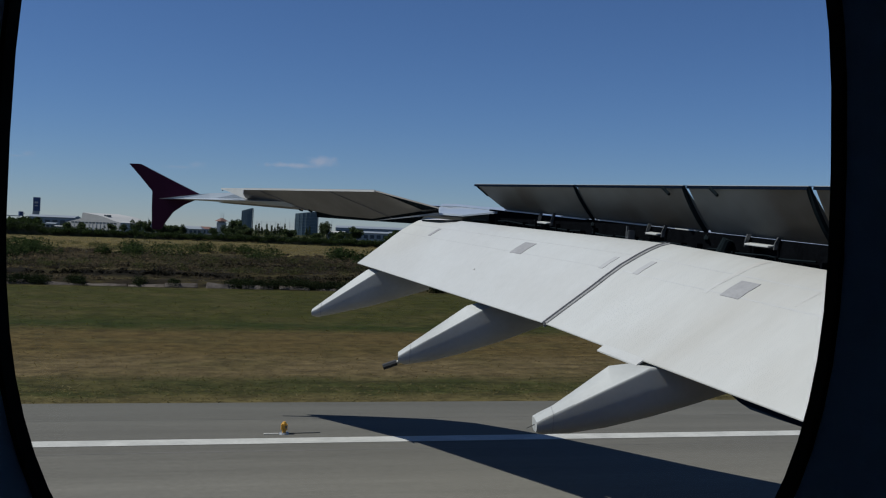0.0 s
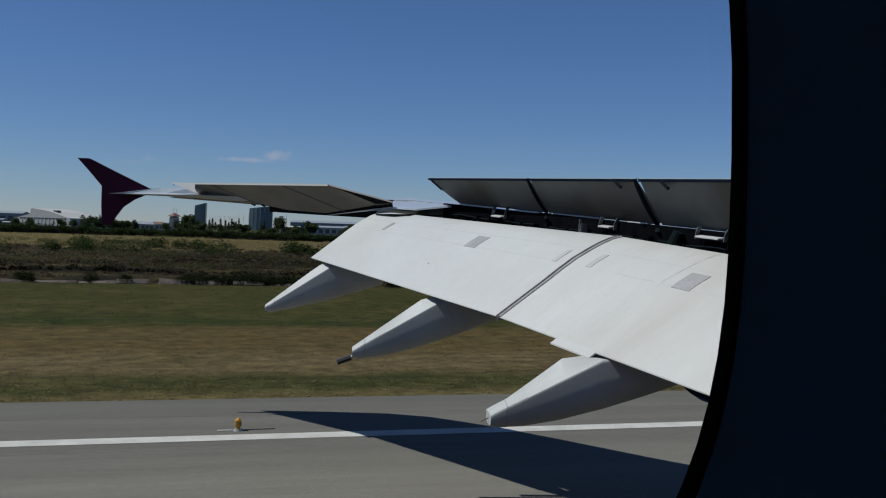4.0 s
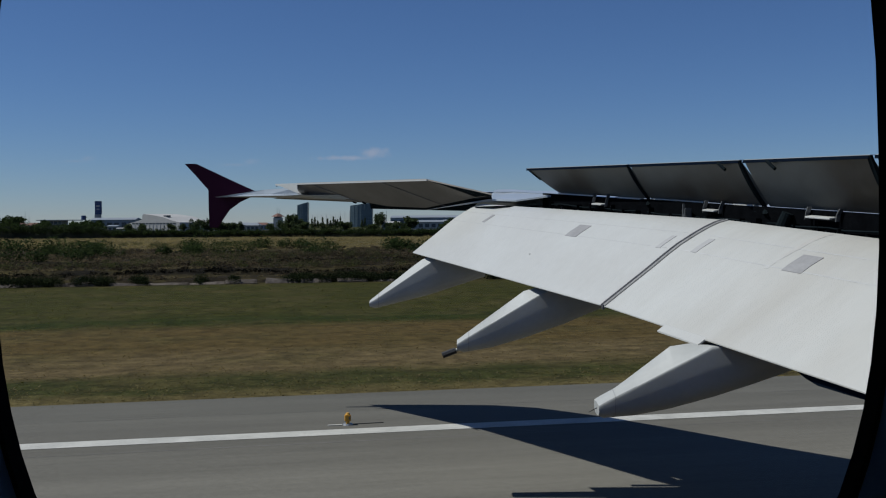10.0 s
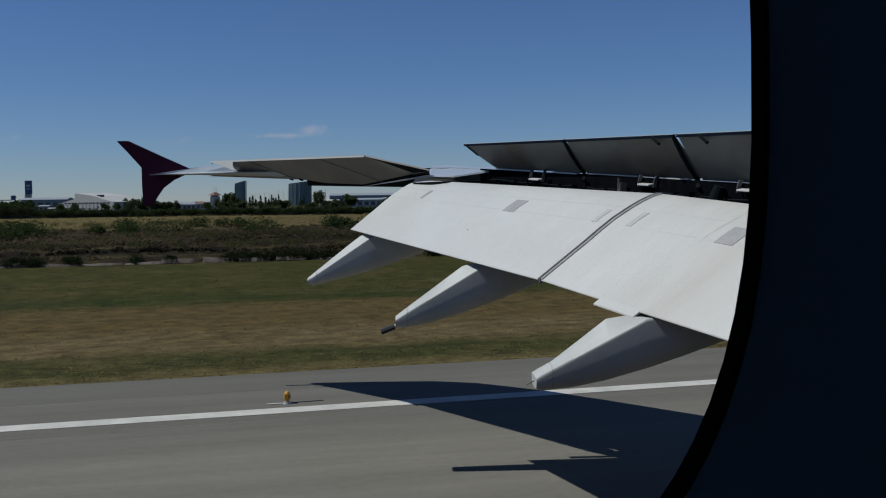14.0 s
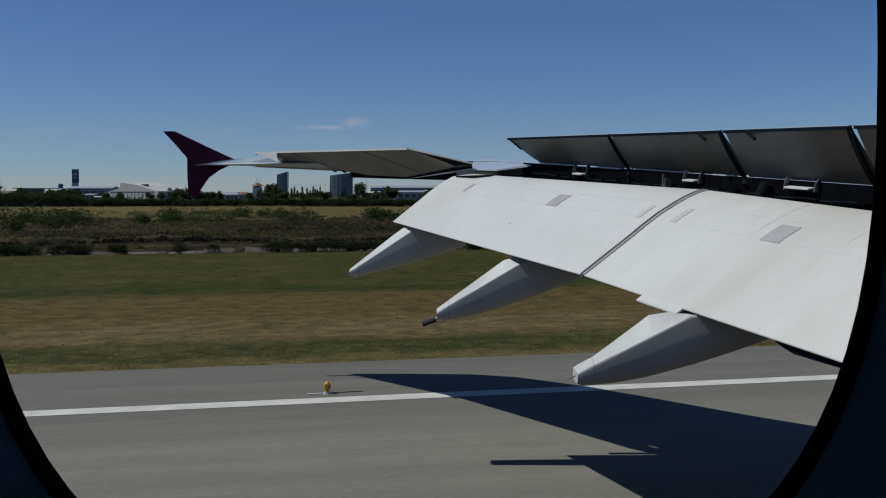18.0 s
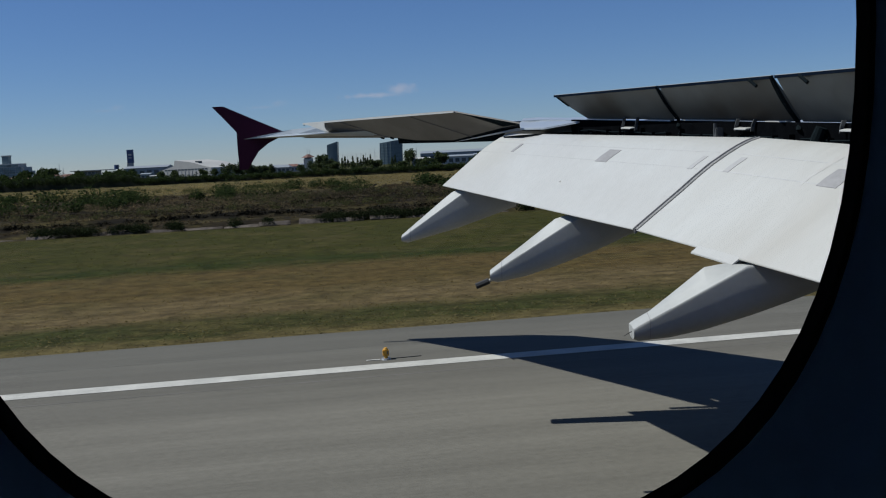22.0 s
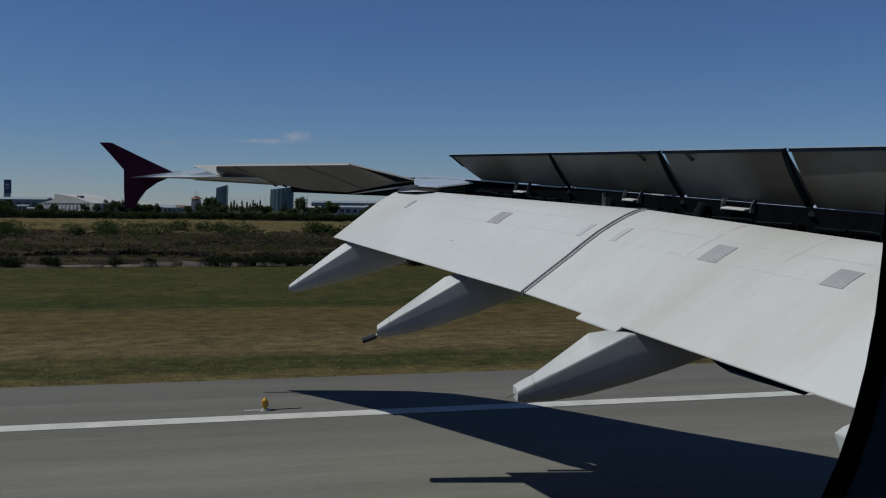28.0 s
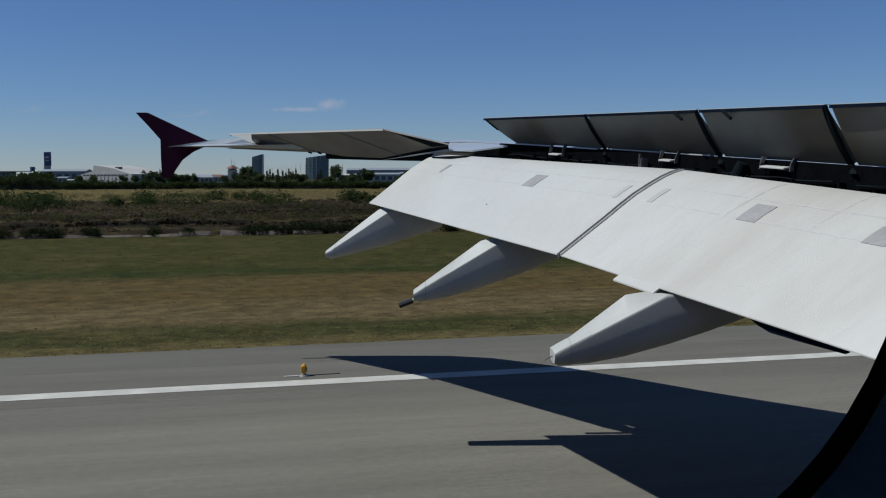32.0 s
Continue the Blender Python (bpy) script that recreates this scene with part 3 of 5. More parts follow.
SPOILERS = (((17.86, 18.05), (15.17, 14.95)), ((15.11, 14.89), (12.70, 12.55)), ((12.62, 12.47), (10.70, 10.58)), ((10.62, 10.50), (8.06, 7.95)), ((7.97, 7.86), (5.0, 4.9)))      # ends at the hinge and at the top
BRACKETS = ((16.49, 16.10, -0.105), (13.69, 13.35, -0.065), (11.84, 11.36, -0.05), (9.4, 8.95, -0.04), (6.7, 6.3, -0.04))
for k, (end_a, end_b) in enumerate(SPOILERS):
    def sring(j):
        low = end_a[0] + (end_b[0] - end_a[0]) * j
        high = end_a[1] + (end_b[1] - end_a[1]) * j
        a, b = hinge(low) + Vector((0.02, 0, 0.035)), sp_top(high)
        n = Vector(((b - a).z, 0, -(b - a).x)).normalized()          # forward side
        aft = [a, a.lerp(b, 0.25) - n * 0.012, a.lerp(b, 0.55) - n * 0.015, a.lerp(b, 0.8) - n * 0.008, b]
        return aft + [b + n * 0.012, a.lerp(b, 0.5) + n * 0.05, a + n * 0.09]
    sp = part("spoiler", loft([sring(j / 3) for j in range(4)]), M_UNDER, plane, "raised spoiler panel with a grey underside", True, 30)
    bm = bmesh.new()          # dark seal and white skin along the top
    loft([[sp_top(y) + Vector((dx, 0, dz)) for dx, dz in ((-0.020, -0.034), (-0.016, 0.004), (0.03, 0.004), (0.03, -0.034))] for y in (end_a[1], end_b[1])], bm=bm)
    part("edge_seal", bm, M_NAVY, sp, "dark blue seal along the panel edge")
    bm = bmesh.new()
    loft([[sp_top(y) + Vector((dx, 0, dz)) for dx, dz in ((-0.004, 0.004), (-0.004, 0.010), (0.06, 0.010), (0.06, 0.004))] for y in (end_a[1], end_b[1])], bm=bm)
    part("upper_skin", bm, M_WHITE, sp)
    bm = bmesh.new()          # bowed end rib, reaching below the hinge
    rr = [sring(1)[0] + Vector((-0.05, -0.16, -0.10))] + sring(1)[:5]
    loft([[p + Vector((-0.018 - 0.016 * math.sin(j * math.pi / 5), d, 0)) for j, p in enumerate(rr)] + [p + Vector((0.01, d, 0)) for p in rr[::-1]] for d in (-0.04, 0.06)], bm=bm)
    part("end_rib", bm, M_RIBSHADE, sp, "dark bowed rib at the panel joint")
    if k == 0:
        bm = bmesh.new()
        rr = sring(0)[:5]
        loft([[p + Vector((-0.02, d, 0)) for p in rr[2:]] + [p + Vector((0.01, d, 0)) for p in rr[:1:-1]] for d in (-0.03, 0.03)], bm=bm)
        part("tip_rib", bm, M_RIBSHADE, sp)
    ya, yb, foot = BRACKETS[k]          # a pair of hinge struts with a plate between their feet
    for y, slant in ((ya, -0.02), (yb, 0.02)):
        h = hinge(y)
        bm = bmesh.new()
        loft([[h + Vector((-0.10 + ex, ey, 0.07)) for ex, ey in ((0, -0.022), (0.05, -0.022), (0.05, 0.022), (0, 0.022))],
              [h + Vector((-0.13 + ex, ey + slant, foot + 0.05)) for ex, ey in ((0, -0.014), (0.045, -0.014), (0.045, 0.014), (0, 0.014))],
              [h + Vector((-0.14 + ex, ey + slant, foot - 0.03)) for ex, ey in ((0, -0.014), (0.035, -0.014), (0.035, 0.014), (0, 0.014))]], bm=bm)
        part("hinge_bracket", bm, M_STRUT, sp, "grey metal hinge strut")
    bm = bmesh.new()
    loft([[hinge(y) + Vector((-0.13, 0, foot)) + Vector(e) for e in ((-0.05, 0, -0.012), (0.03, 0, 0.0), (0.03, 0, 0.024), (-0.05, 0, 0.012))] for y in (ya - 0.06, yb + 0.05)], bm=bm)
    bmesh.ops.bevel(bm, geom=bm.edges[:], offset=0.005, segments=1, affect="EDGES")
    part("bracket_plate", bm, M_WHITE, sp, "white bracket plate")
    if k in (2, 4):
        y = 12.13 if k == 2 else 7.2
        bm = bmesh.new()
        tube(bm, hinge(y) + Vector((-0.20, 0.06, -0.26)), hinge(y) + Vector((-0.12, 0, -0.02)), 0.085, 0.07, 12)
        part("actuator", bm, M_RIBSHADE, sp, "dark metal actuator")
    if k == 1:
        h = hinge(13.97)
        bm = bmesh.new()
        box(bm, h.x - 0.22, h.x - 0.12, h.y - 0.10, h.y + 0.10, h.z - 0.20, h.z - 0.05, bevel=0.012)
        box(bm, h.x - 0.23, h.x - 0.20, h.y - 0.03, h.y + 0.02, h.z - 0.12, h.z + 0.01)
        part("valve_block", bm, M_STRUT, sp, "grey valve block beside the actuator")
    if k in (1, 2):
        y = end_a[1] + (end_b[1] - end_a[1]) * (0.84 if k == 1 else 0.22)
        bm = bmesh.new()
        tube(bm, sp_top(y) + Vector((-0.02, 0, -0.02)), sp_top(y).lerp(hinge(y), 0.19) + Vector((-0.035, -0.12, 0)), 0.022)
        part("stop_arm", bm, M_RIBSHADE, sp)
    if k < 2:          # white strips painting slits of light along the lower edge, broken by struts
        for y0, y1 in ((end_a[0] - 0.10, ya + 0.12), (yb - 0.14, end_b[0] + 0.12)):
            bm = bmesh.new()
            up = 0.024 if k == 0 else 0.036
            loft([[hinge(y) + Vector((dx, 0, up + dz)) for dx, dz in ((-0.05, -0.006), (-0.05, 0.008), (0.012, 0.012), (0.012, -0.006))] for y in (y0, y1)], bm=bm)
            part("light_slit", bm, M_WHITE, sp, "white strip painting the slit of light under the panel")
# rear spar behind the flaps, near black to paint the bay's shade
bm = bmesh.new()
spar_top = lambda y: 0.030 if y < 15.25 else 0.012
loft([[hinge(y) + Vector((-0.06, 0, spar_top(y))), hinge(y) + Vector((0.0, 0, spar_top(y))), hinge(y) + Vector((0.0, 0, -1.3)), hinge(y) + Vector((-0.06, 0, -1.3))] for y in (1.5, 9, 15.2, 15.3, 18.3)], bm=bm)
part("rear_spar", bm, M_CAVITY, wing, "rear spar in the flap bay, blackened to paint its shade")
# unseen plate added behind the flap to block sunlight through the slot
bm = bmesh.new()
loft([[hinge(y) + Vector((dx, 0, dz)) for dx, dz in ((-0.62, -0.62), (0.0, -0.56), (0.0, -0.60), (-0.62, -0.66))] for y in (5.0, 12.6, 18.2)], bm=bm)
part("bay_light_block", bm, M_CAVITY, wing, "added unseen panel that blocks sunlight through the flap bay")
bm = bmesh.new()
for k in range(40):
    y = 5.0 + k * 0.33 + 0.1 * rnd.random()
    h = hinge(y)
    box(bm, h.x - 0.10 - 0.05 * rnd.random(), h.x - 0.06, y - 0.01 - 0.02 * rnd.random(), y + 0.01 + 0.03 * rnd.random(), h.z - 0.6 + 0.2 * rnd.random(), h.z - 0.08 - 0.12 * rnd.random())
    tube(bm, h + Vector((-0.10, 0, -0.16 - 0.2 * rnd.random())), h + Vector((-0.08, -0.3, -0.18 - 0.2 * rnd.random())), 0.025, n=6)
tagged(part("bay_fittings", bm, M_CAVITY, wing, "ribs and pipes in the flap bay, blackened to paint its shade"), kind="stuff")

for ya, yb in ((17.9, 15.3), (15.0, 12.8), (12.5, 10.8), (10.5, 8.2)):      # a pipe along the spar, the bay's shade put into its colour
    bm = bmesh.new()
    n = 7
    pts = [hinge(ya + (yb - ya) * k / n) + Vector((-0.10, 0, -0.17 + 0.012 * math.sin(k * 2.1 + ya))) for k in range(n + 1)]
    for p, q in zip(pts, pts[1:]):
        tube(bm, p, q, 0.014, n=6)
    part("hydraulic_pipe", bm, M_RIBSHADE, wing, "thin pipe, painted dark for the shade of the bay")

bm = bmesh.new()          # unseen filler between flap end and aileron, added to stop a light leak
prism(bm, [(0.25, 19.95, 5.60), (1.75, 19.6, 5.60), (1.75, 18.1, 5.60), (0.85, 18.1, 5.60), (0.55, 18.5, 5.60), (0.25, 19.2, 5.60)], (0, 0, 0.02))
part("corner_light_block", bm, M_CAVITY, wing, "added unseen panel that stops a light leak beside the aileron")

# aileron, raised
bm = bmesh.new()
prism(bm, [(-4.168, 24.902, 6.302), (-0.733, 19.983, 6.171), (0.566, 18.841, 5.831), (0.261, 19.387, 5.798), (-0.801, 21.410, 5.635), (-1.714, 22.648, 5.697), (-2.158, 23.122, 5.780), (-2.683, 23.799, 5.830), (-3.423, 24.730, 5.911), (-4.099, 25.425, 6.047), (-4.161, 25.453, 6.074), (-4.219, 25.455, 6.109), (-4.233, 25.365, 6.154), (-4.226, 25.240, 6.200)], (-0.01, 0.10, 0.035))
ail = part("aileron", bm, M_AIL, plane, "raised aileron with a brownish grey underside")
bm = bmesh.new()
prism(bm, [(-4.924, 25.962, 6.318), (-0.721, 19.962, 6.159), (-0.721, 19.961, 6.190), (-4.923, 25.962, 6.356)], (0.02, 0.014, 0.0))
part("aileron_edge", bm, M_WHITE, ail)
bm = bmesh.new()          # white outer corner with a curved inner edge
prism(bm, [(-4.924, 25.962, 6.318), (-4.164, 24.878, 6.287), (-4.166, 24.880, 6.187), (-4.148, 24.854, 6.137), (-4.111, 24.802, 6.088), (-4.038, 24.697, 6.051), (-4.223, 24.962, 6.098), (-4.450, 25.287, 6.181), (-4.723, 25.676, 6.276)], (0.012, 0.008, 0.0))
part("aileron_corner", bm, M_WHITE, ail)
for g in (0.30, 0.76):          # panel joints on the underside
    a = Vector((-4.9, 26.0, 6.29)).lerp(Vector((-0.749, 20.02, 6.16)), g)
    c = Vector((-4.35, 25.95, 5.98)).lerp(Vector((0.39, 19.68, 5.57)), g + 0.10)
    bm = bmesh.new()
    tube(bm, a + Vector((-0.002, -0.008, 0)), c + Vector((-0.002, -0.008, 0)), 0.007, n=5)
    part("panel_joint", bm, M_FAINTJ, ail)
bm = bmesh.new()          # shade on the thickness of the inboard end, painted as a dark plate
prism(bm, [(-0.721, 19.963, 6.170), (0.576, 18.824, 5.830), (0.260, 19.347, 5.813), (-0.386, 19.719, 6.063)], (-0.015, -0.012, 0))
part("inboard_end_shade", bm, M_RIBSHADE, ail, "inboard end of the aileron with its shade painted dark")
for k in range(5):          # rivet heads along the outer corner
    p = Vector((-4.98, 26.14, 6.318)).lerp(Vector((-4.2, 25.8, 6.27)), 0.1 + 0.2 * k)
    bm = bmesh.new()
    tube(bm, p + Vector((0, 0.0, -0.012)), p + Vector((-0.01, -0.03, -0.012)), 0.013, n=6)
    part("rivet", bm, M_RIBSHADE, ail)
bm = bmesh.new()          # fixed lower skin ahead of the outer hinge
prism(bm, [(-5.213, 27.223, 5.998), (-4.617, 26.221, 6.034), (-4.227, 25.500, 6.086), (-4.125, 25.323, 6.094), (-3.370, 24.355, 6.019), (-2.291, 23.266, 5.793), (-3.093, 24.350, 5.850)], (-0.002, 0.02, 0.007))
part("tip_shroud", bm, M_AIL, wing)
bm = bmesh.new()
prism(bm, [(-2.335, 23.178, 5.868), (-2.172, 23.130, 5.787), (-2.178, 23.469, 5.653), (-1.030, 21.851, 5.599), (0.200, 20.103, 5.547), (0.327, 19.374, 5.764), (-0.783, 20.961, 5.807)], (-0.01, 0.10, 0.035))
part("hinge_fairing", bm, M_RIBSHADE, wing, "dark lower edge with hinge fittings")
rear = lambda y: hinge(19.6).lerp(Vector((-6.93, 28.0, 6.084)), (y - 19.6) / 8.4) + Vector((0.25, 0, -0.06))
bm = bmesh.new()          # hidden filler between wing and aileron foot, added to block leaking sunlight
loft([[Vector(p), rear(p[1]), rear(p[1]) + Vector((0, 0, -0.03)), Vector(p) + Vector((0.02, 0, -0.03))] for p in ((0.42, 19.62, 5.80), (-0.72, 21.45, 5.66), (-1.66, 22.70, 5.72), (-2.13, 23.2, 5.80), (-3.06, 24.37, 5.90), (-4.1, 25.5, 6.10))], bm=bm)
part("aileron_light_block", bm, M_CAVITY, wing, "added hidden skin that stops a light leak behind the aileron")
for a, b in ([(-2.617, 23.687, 5.834), (-2.545, 23.648, 5.806)], [(-2.352, 23.338, 5.812), (-2.281, 23.299, 5.784)]):          # hinge fittings under the edge
    bm = bmesh.new()
    tube(bm, a, b, 0.035, 0.03, 8)
    part("hinge_fitting", bm, M_RIBSHADE, wing)
# wingtip fence
bm = bmesh.new()
fence = [(-7.882, 7.022), (-7.56, 7.022), (-6.65, 6.588), (-5.894, 6.238), (-5.74, 6.182), (-5.95, 6.098), (-6.328, 5.944), (-6.636, 5.72), (-6.80, 5.46), (-6.944, 5.202), (-7.196, 5.202), (-7.21, 5.72), (-7.196, 6.28)]
prism(bm, [(x, 27.96, z) for x, z in fence], (0, 0.09, 0))
bmesh.ops.bevel(bm, geom=bm.edges[:], offset=0.015, segments=2, affect="EDGES")
part("wingtip_fence", bm, M_PURPLE, plane, "dark magenta wingtip fence")
bm = bmesh.new()
loft([[(-7.0, 27.86, 6.07), (-6.93, 27.86, 6.08), (-6.93, 27.86, 6.06)], [(-5.4, 26.86, 6.235), (-5.1, 26.86, 6.24), (-5.4, 26.86, 6.075)], [(-4.245, 25.75, 6.259), (-4.0, 25.75, 6.26), (-4.108, 25.75, 6.067)]], bm=bm)
part("wingtip", bm, M_WING, wing)

# ---- cabin: sidewall with a window, the fuselage skin round it ----
TILT = -3.27
CW = pose(0, 0, 5.3, TILT, 0, 0)
WX, WZ, WD, WA, WB = -0.0070, 0.0665, 0.33, 0.1517, 0.1892


def oval(k, n, a, b):
    c, s = math.cos(k * math.tau / n), math.sin(k * math.tau / n)
    p = 2 / 2.738
    return math.copysign(abs(c) ** p, c) * a, math.copysign(abs(s) ** p, s) * b


def oval_ring(da, y, n=72):
    return [CW @ Vector((WX + q[0], y, WZ + q[1])) for q in (oval(k, n, WA + da, WB + da) for k in range(n))]


frame_ob = part("window_surround", loft([oval_ring(da, y) for da, y in ((0.0048, WD + 0.002), (0.0055, WD - 0.003), (0.011, WD - 0.007), (0.020, WD - 0.018), (0.028, WD - 0.032), (0.031, WD - 0.034), (0.046, WD - 0.050), (0.053, WD - 0.053), (0.064, WD - 0.066), (0.085, WD - 0.10), (0.12, WD - 0.15), (0.2, WD - 0.20), (0.3, WD - 0.24))], caps=False), M_PANEL, plane, "blue-grey plastic cabin window surround in shade", True, 60)
part("window_seal", loft([oval_ring(da, y) for da, y in ((0.024, WD + 0.03), (0.004, WD + 0.004), (0.0, WD + 0.001), (0.001, WD), (0.003, WD - 0.002), (0.0052, WD - 0.001))], caps=False), M_RUBBER, frame_ob, "black rubber window seal", True, 60)
part("window_reveal", loft([oval_ring(da, y) for da, y in ((0.02, WD + 0.02), (0.09, WD + 0.08), (0.16, WD + 0.13))], caps=False), M_RUBBER, frame_ob)
m_pane = bpy.data.materials.new("window_acrylic")
m_pane.use_nodes = True
nt = m_pane.node_tree
nt.nodes.remove(nt.nodes["Principled BSDF"])
tr, gl, mx, fr = (nt.nodes.new("ShaderNode" + s) for s in ("BsdfTransparent", "BsdfGlossy", "MixShader", "Fresnel"))
tr.inputs[0].default_value = (0.93, 0.95, 0.96, 1)
gl.inputs["Roughness"].default_value = 0.03
fr.inputs[0].default_value = 1.25
nt.links.new(fr.outputs[0], mx.inputs[0])
nt.links.new(tr.outputs[0], mx.inputs[1])
nt.links.new(gl.outputs[0], mx.inputs[2])
nt.links.new(mx.outputs[0], nt.nodes["Material Output"].inputs[0])
bm = bmesh.new()
bm.faces.new([bm.verts.new(p) for p in oval_ring(0.015, WD + 0.012)])
pane = part("window_pane", bm, m_pane, frame_ob, "clear acrylic window pane")
pane.visible_shadow = False

# fuselage skin: a tube with an opening at the window
FY, FZC, FR = -2.45, 4.85, 2.90
xs = [-14, -6, -2.5, -0.42, 0.42, 2.5, 5, 8, 16]
angs = [-180 + 10 * k for k in range(36)]


def hull(rad):
    """The fuselage as a tube, left open where the window stands."""
    bm = bmesh.new()
    fv = [[bm.verts.new((x, FY + rad * math.cos(radians(a)), FZC + rad * math.sin(radians(a)))) for a in angs] for x in xs]
    for i, (a, b) in enumerate(zip(fv, fv[1:])):
        for k in range(36):
            if i == 3 and angs[k] in (0, 10):
                continue
            bm.faces.new((a[k], a[(k + 1) % 36], b[(k + 1) % 36], b[k]))
    bm.faces.new(fv[0])
    bm.faces.new(fv[-1])
    bmesh.ops.solidify(bm, geom=bm.faces[:], thickness=0.03)
    return bm


part("cabin_lining", hull(FR), M_CABIN, plane, "dim bluish cabin lining", True, 30)
part("fuselage", hull(FR + 0.06), M_WHITE, plane, "white airliner fuselage", True, 30)

# ---- beyond the runway ----
def leafy(m, share=0.5):
    """Lets light shine through thin leaves."""
    nt = m.node_tree
    b, out = nt.nodes["Principled BSDF"], nt.nodes["Material Output"]
    thin, both = nt.nodes.new("ShaderNodeBsdfTranslucent"), nt.nodes.new("ShaderNodeMixShader")
    both.inputs[0].default_value = share
    nt.links.new(b.inputs["Base Color"].links[0].from_socket, thin.inputs[0])
    nt.links.new(b.outputs[0], both.inputs[1])
    nt.links.new(thin.outputs[0], both.inputs[2])
    nt.links.new(both.outputs[0], out.inputs[0])
    return m


M_LEAF = leafy(mat("hedge_leaves", (0.034, 0.050, 0.016), 0.8, var=0.25, scale=0.4, fine=3, island=0.22, col2=(0.024, 0.037, 0.012), spec=0.05))
# leaves of far crowns, paler to put distance haze into the colour
M_HAZETREE = leafy(mat("hazed_tree_leaves", (0.060, 0.078, 0.034), 0.8, var=0.25, scale=0.4, fine=3, island=0.22, col2=(0.040, 0.054, 0.022), spec=0.05))
# solid inside the hedge, with the inner shade put into its colour
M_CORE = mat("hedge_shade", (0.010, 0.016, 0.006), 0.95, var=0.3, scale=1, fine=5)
M_SCRUB = leafy(mat("dry_scrub", (0.115, 0.088, 0.050), 0.9, var=0.2, scale=0.10, fine=2, island=0.4, col2=(0.030, 0.024, 0.016), stretch=(0.4, 1.6, 1), spec=0.2))
M_WEED = leafy(mat("dark_weed_leaves", (0.018, 0.025, 0.009), 0.85, var=0.25, scale=0.4, fine=3, island=0.3, col2=(0.011, 0.016, 0.006), spec=0.05), 0.3)
# shade of the terrace faces, put into a dark leaf colour
M_FACESHADE = mat("terrace_shade_leaves", (0.024, 0.020, 0.013), 0.95, var=0.3, scale=0.5, fine=4, island=0.35, col2=(0.014, 0.013, 0.008), spec=0.05)
M_SCRUBG = leafy(mat("green_scrub", (0.070, 0.074, 0.028), 0.9, var=0.25, scale=0.3, fine=2, island=0.2, spec=0.1))
M_GRASSB = leafy(mat("verge_grass_blades", (0.19, 0.155, 0.062), 0.9, var=0.2, scale=0.5, fine=3, island=0.3, col2=(0.13, 0.11, 0.042)))
M_BARK = mat("bark", (0.09, 0.07, 0.05), 0.9, var=0.3)
# glass made paler, with distance haze put into its colour
M_GLASSB = mat("teal_facade_glass", (0.11, 0.155, 0.175), 0.25, var=0.2, scale=0.1, fine=0.5, rnd=0.3)
M_BWHITE = mat("white_plaster_wall", (0.40, 0.39, 0.37), 0.8, var=0.1, scale=0.2, fine=1.5)
M_BGREY = mat("grey_sheet_roof", (0.24, 0.26, 0.28), 0.5, var=0.1, scale=0.2, fine=1.0)
M_BBEIGE = mat("beige_wall", (0.36, 0.33, 0.28), 0.85, var=0.12, scale=0.2, fine=1.5)
M_RED = mat("red_tile_roof", (0.15, 0.075, 0.055), 0.8, var=0.2, scale=0.3, fine=2)
M_BLUE = mat("blue_tank_paint", (0.03, 0.06, 0.16), 0.5, var=0.1)
M_WIN = mat("dark_window_glass", (0.07, 0.08, 0.09), 0.2, var=0.2)
M_STEEL = mat("galvanised_steel", (0.30, 0.31, 0.32), 0.5, metal=0.5, var=0.15)
M_BGLASSLINE = mat("facade_mullion", (0.13, 0.175, 0.19), 0.5, var=0.1)
M_TENT = mat("white_tent_fabric", (0.62, 0.61, 0.59), 0.8, var=0.05)


def gz(x, y):
    p = G.inverted() @ Vector((x, y, 0))
    return ground_z(p.x, p.y)


def sight(u, d):
    """East-west place of a thing d metres out that stands u hundredths to the side."""
    return u / 100 * d


def sheet(name, vs, fs, m):
    """One mesh of many leaves."""
    me = bpy.data.meshes.new(name)
    me.from_pydata(vs, [], fs)
    me.materials.append(m)
    return new(name, me)


# many small blades in one sheet
def scatter(name, n, place, size, m, label, category, seed, blades=3, lean=3.0):
    r = random.Random(seed)
    vs, fs = [], []
    for _ in range(n):
        x, y, z, k = place(r)
        for _ in range(blades):
            h = size(r) * k
            a, w = r.uniform(0, math.tau), h * r.uniform(0.3, 0.7)
            dx, dy = math.cos(a) * w, math.sin(a) * w
            tx, ty = r.uniform(-lean, lean) * h, r.uniform(-lean, lean) * h
            ox, oy = r.uniform(-0.4, 0.4) * k, r.uniform(-0.4, 0.4) * k
            i = len(vs)
            vs += [(x + ox - dx, y + oy - dy, z), (x + ox + dx, y + oy + dy, z), (x + ox + tx + dx * 0.4, y + oy + ty, z + h), (x + ox + tx - dx * 0.4, y + oy + ty, z + h * 0.9)]
            fs.append((i, i + 1, i + 2, i + 3))
    ob = sheet(name, vs, fs, m)
    ob.matrix_world = G
    return tagged(ob, label, category, kind="stuff")


def on(n0, n1, s0=-170, s1=150, k=1.0):
    def f(r):
        s, n = r.uniform(s0, s1), r.uniform(n0, n1)
        return s, n, ground_z(s, n) - 0.02, k * r.uniform(0.6, 1.3)
    return f


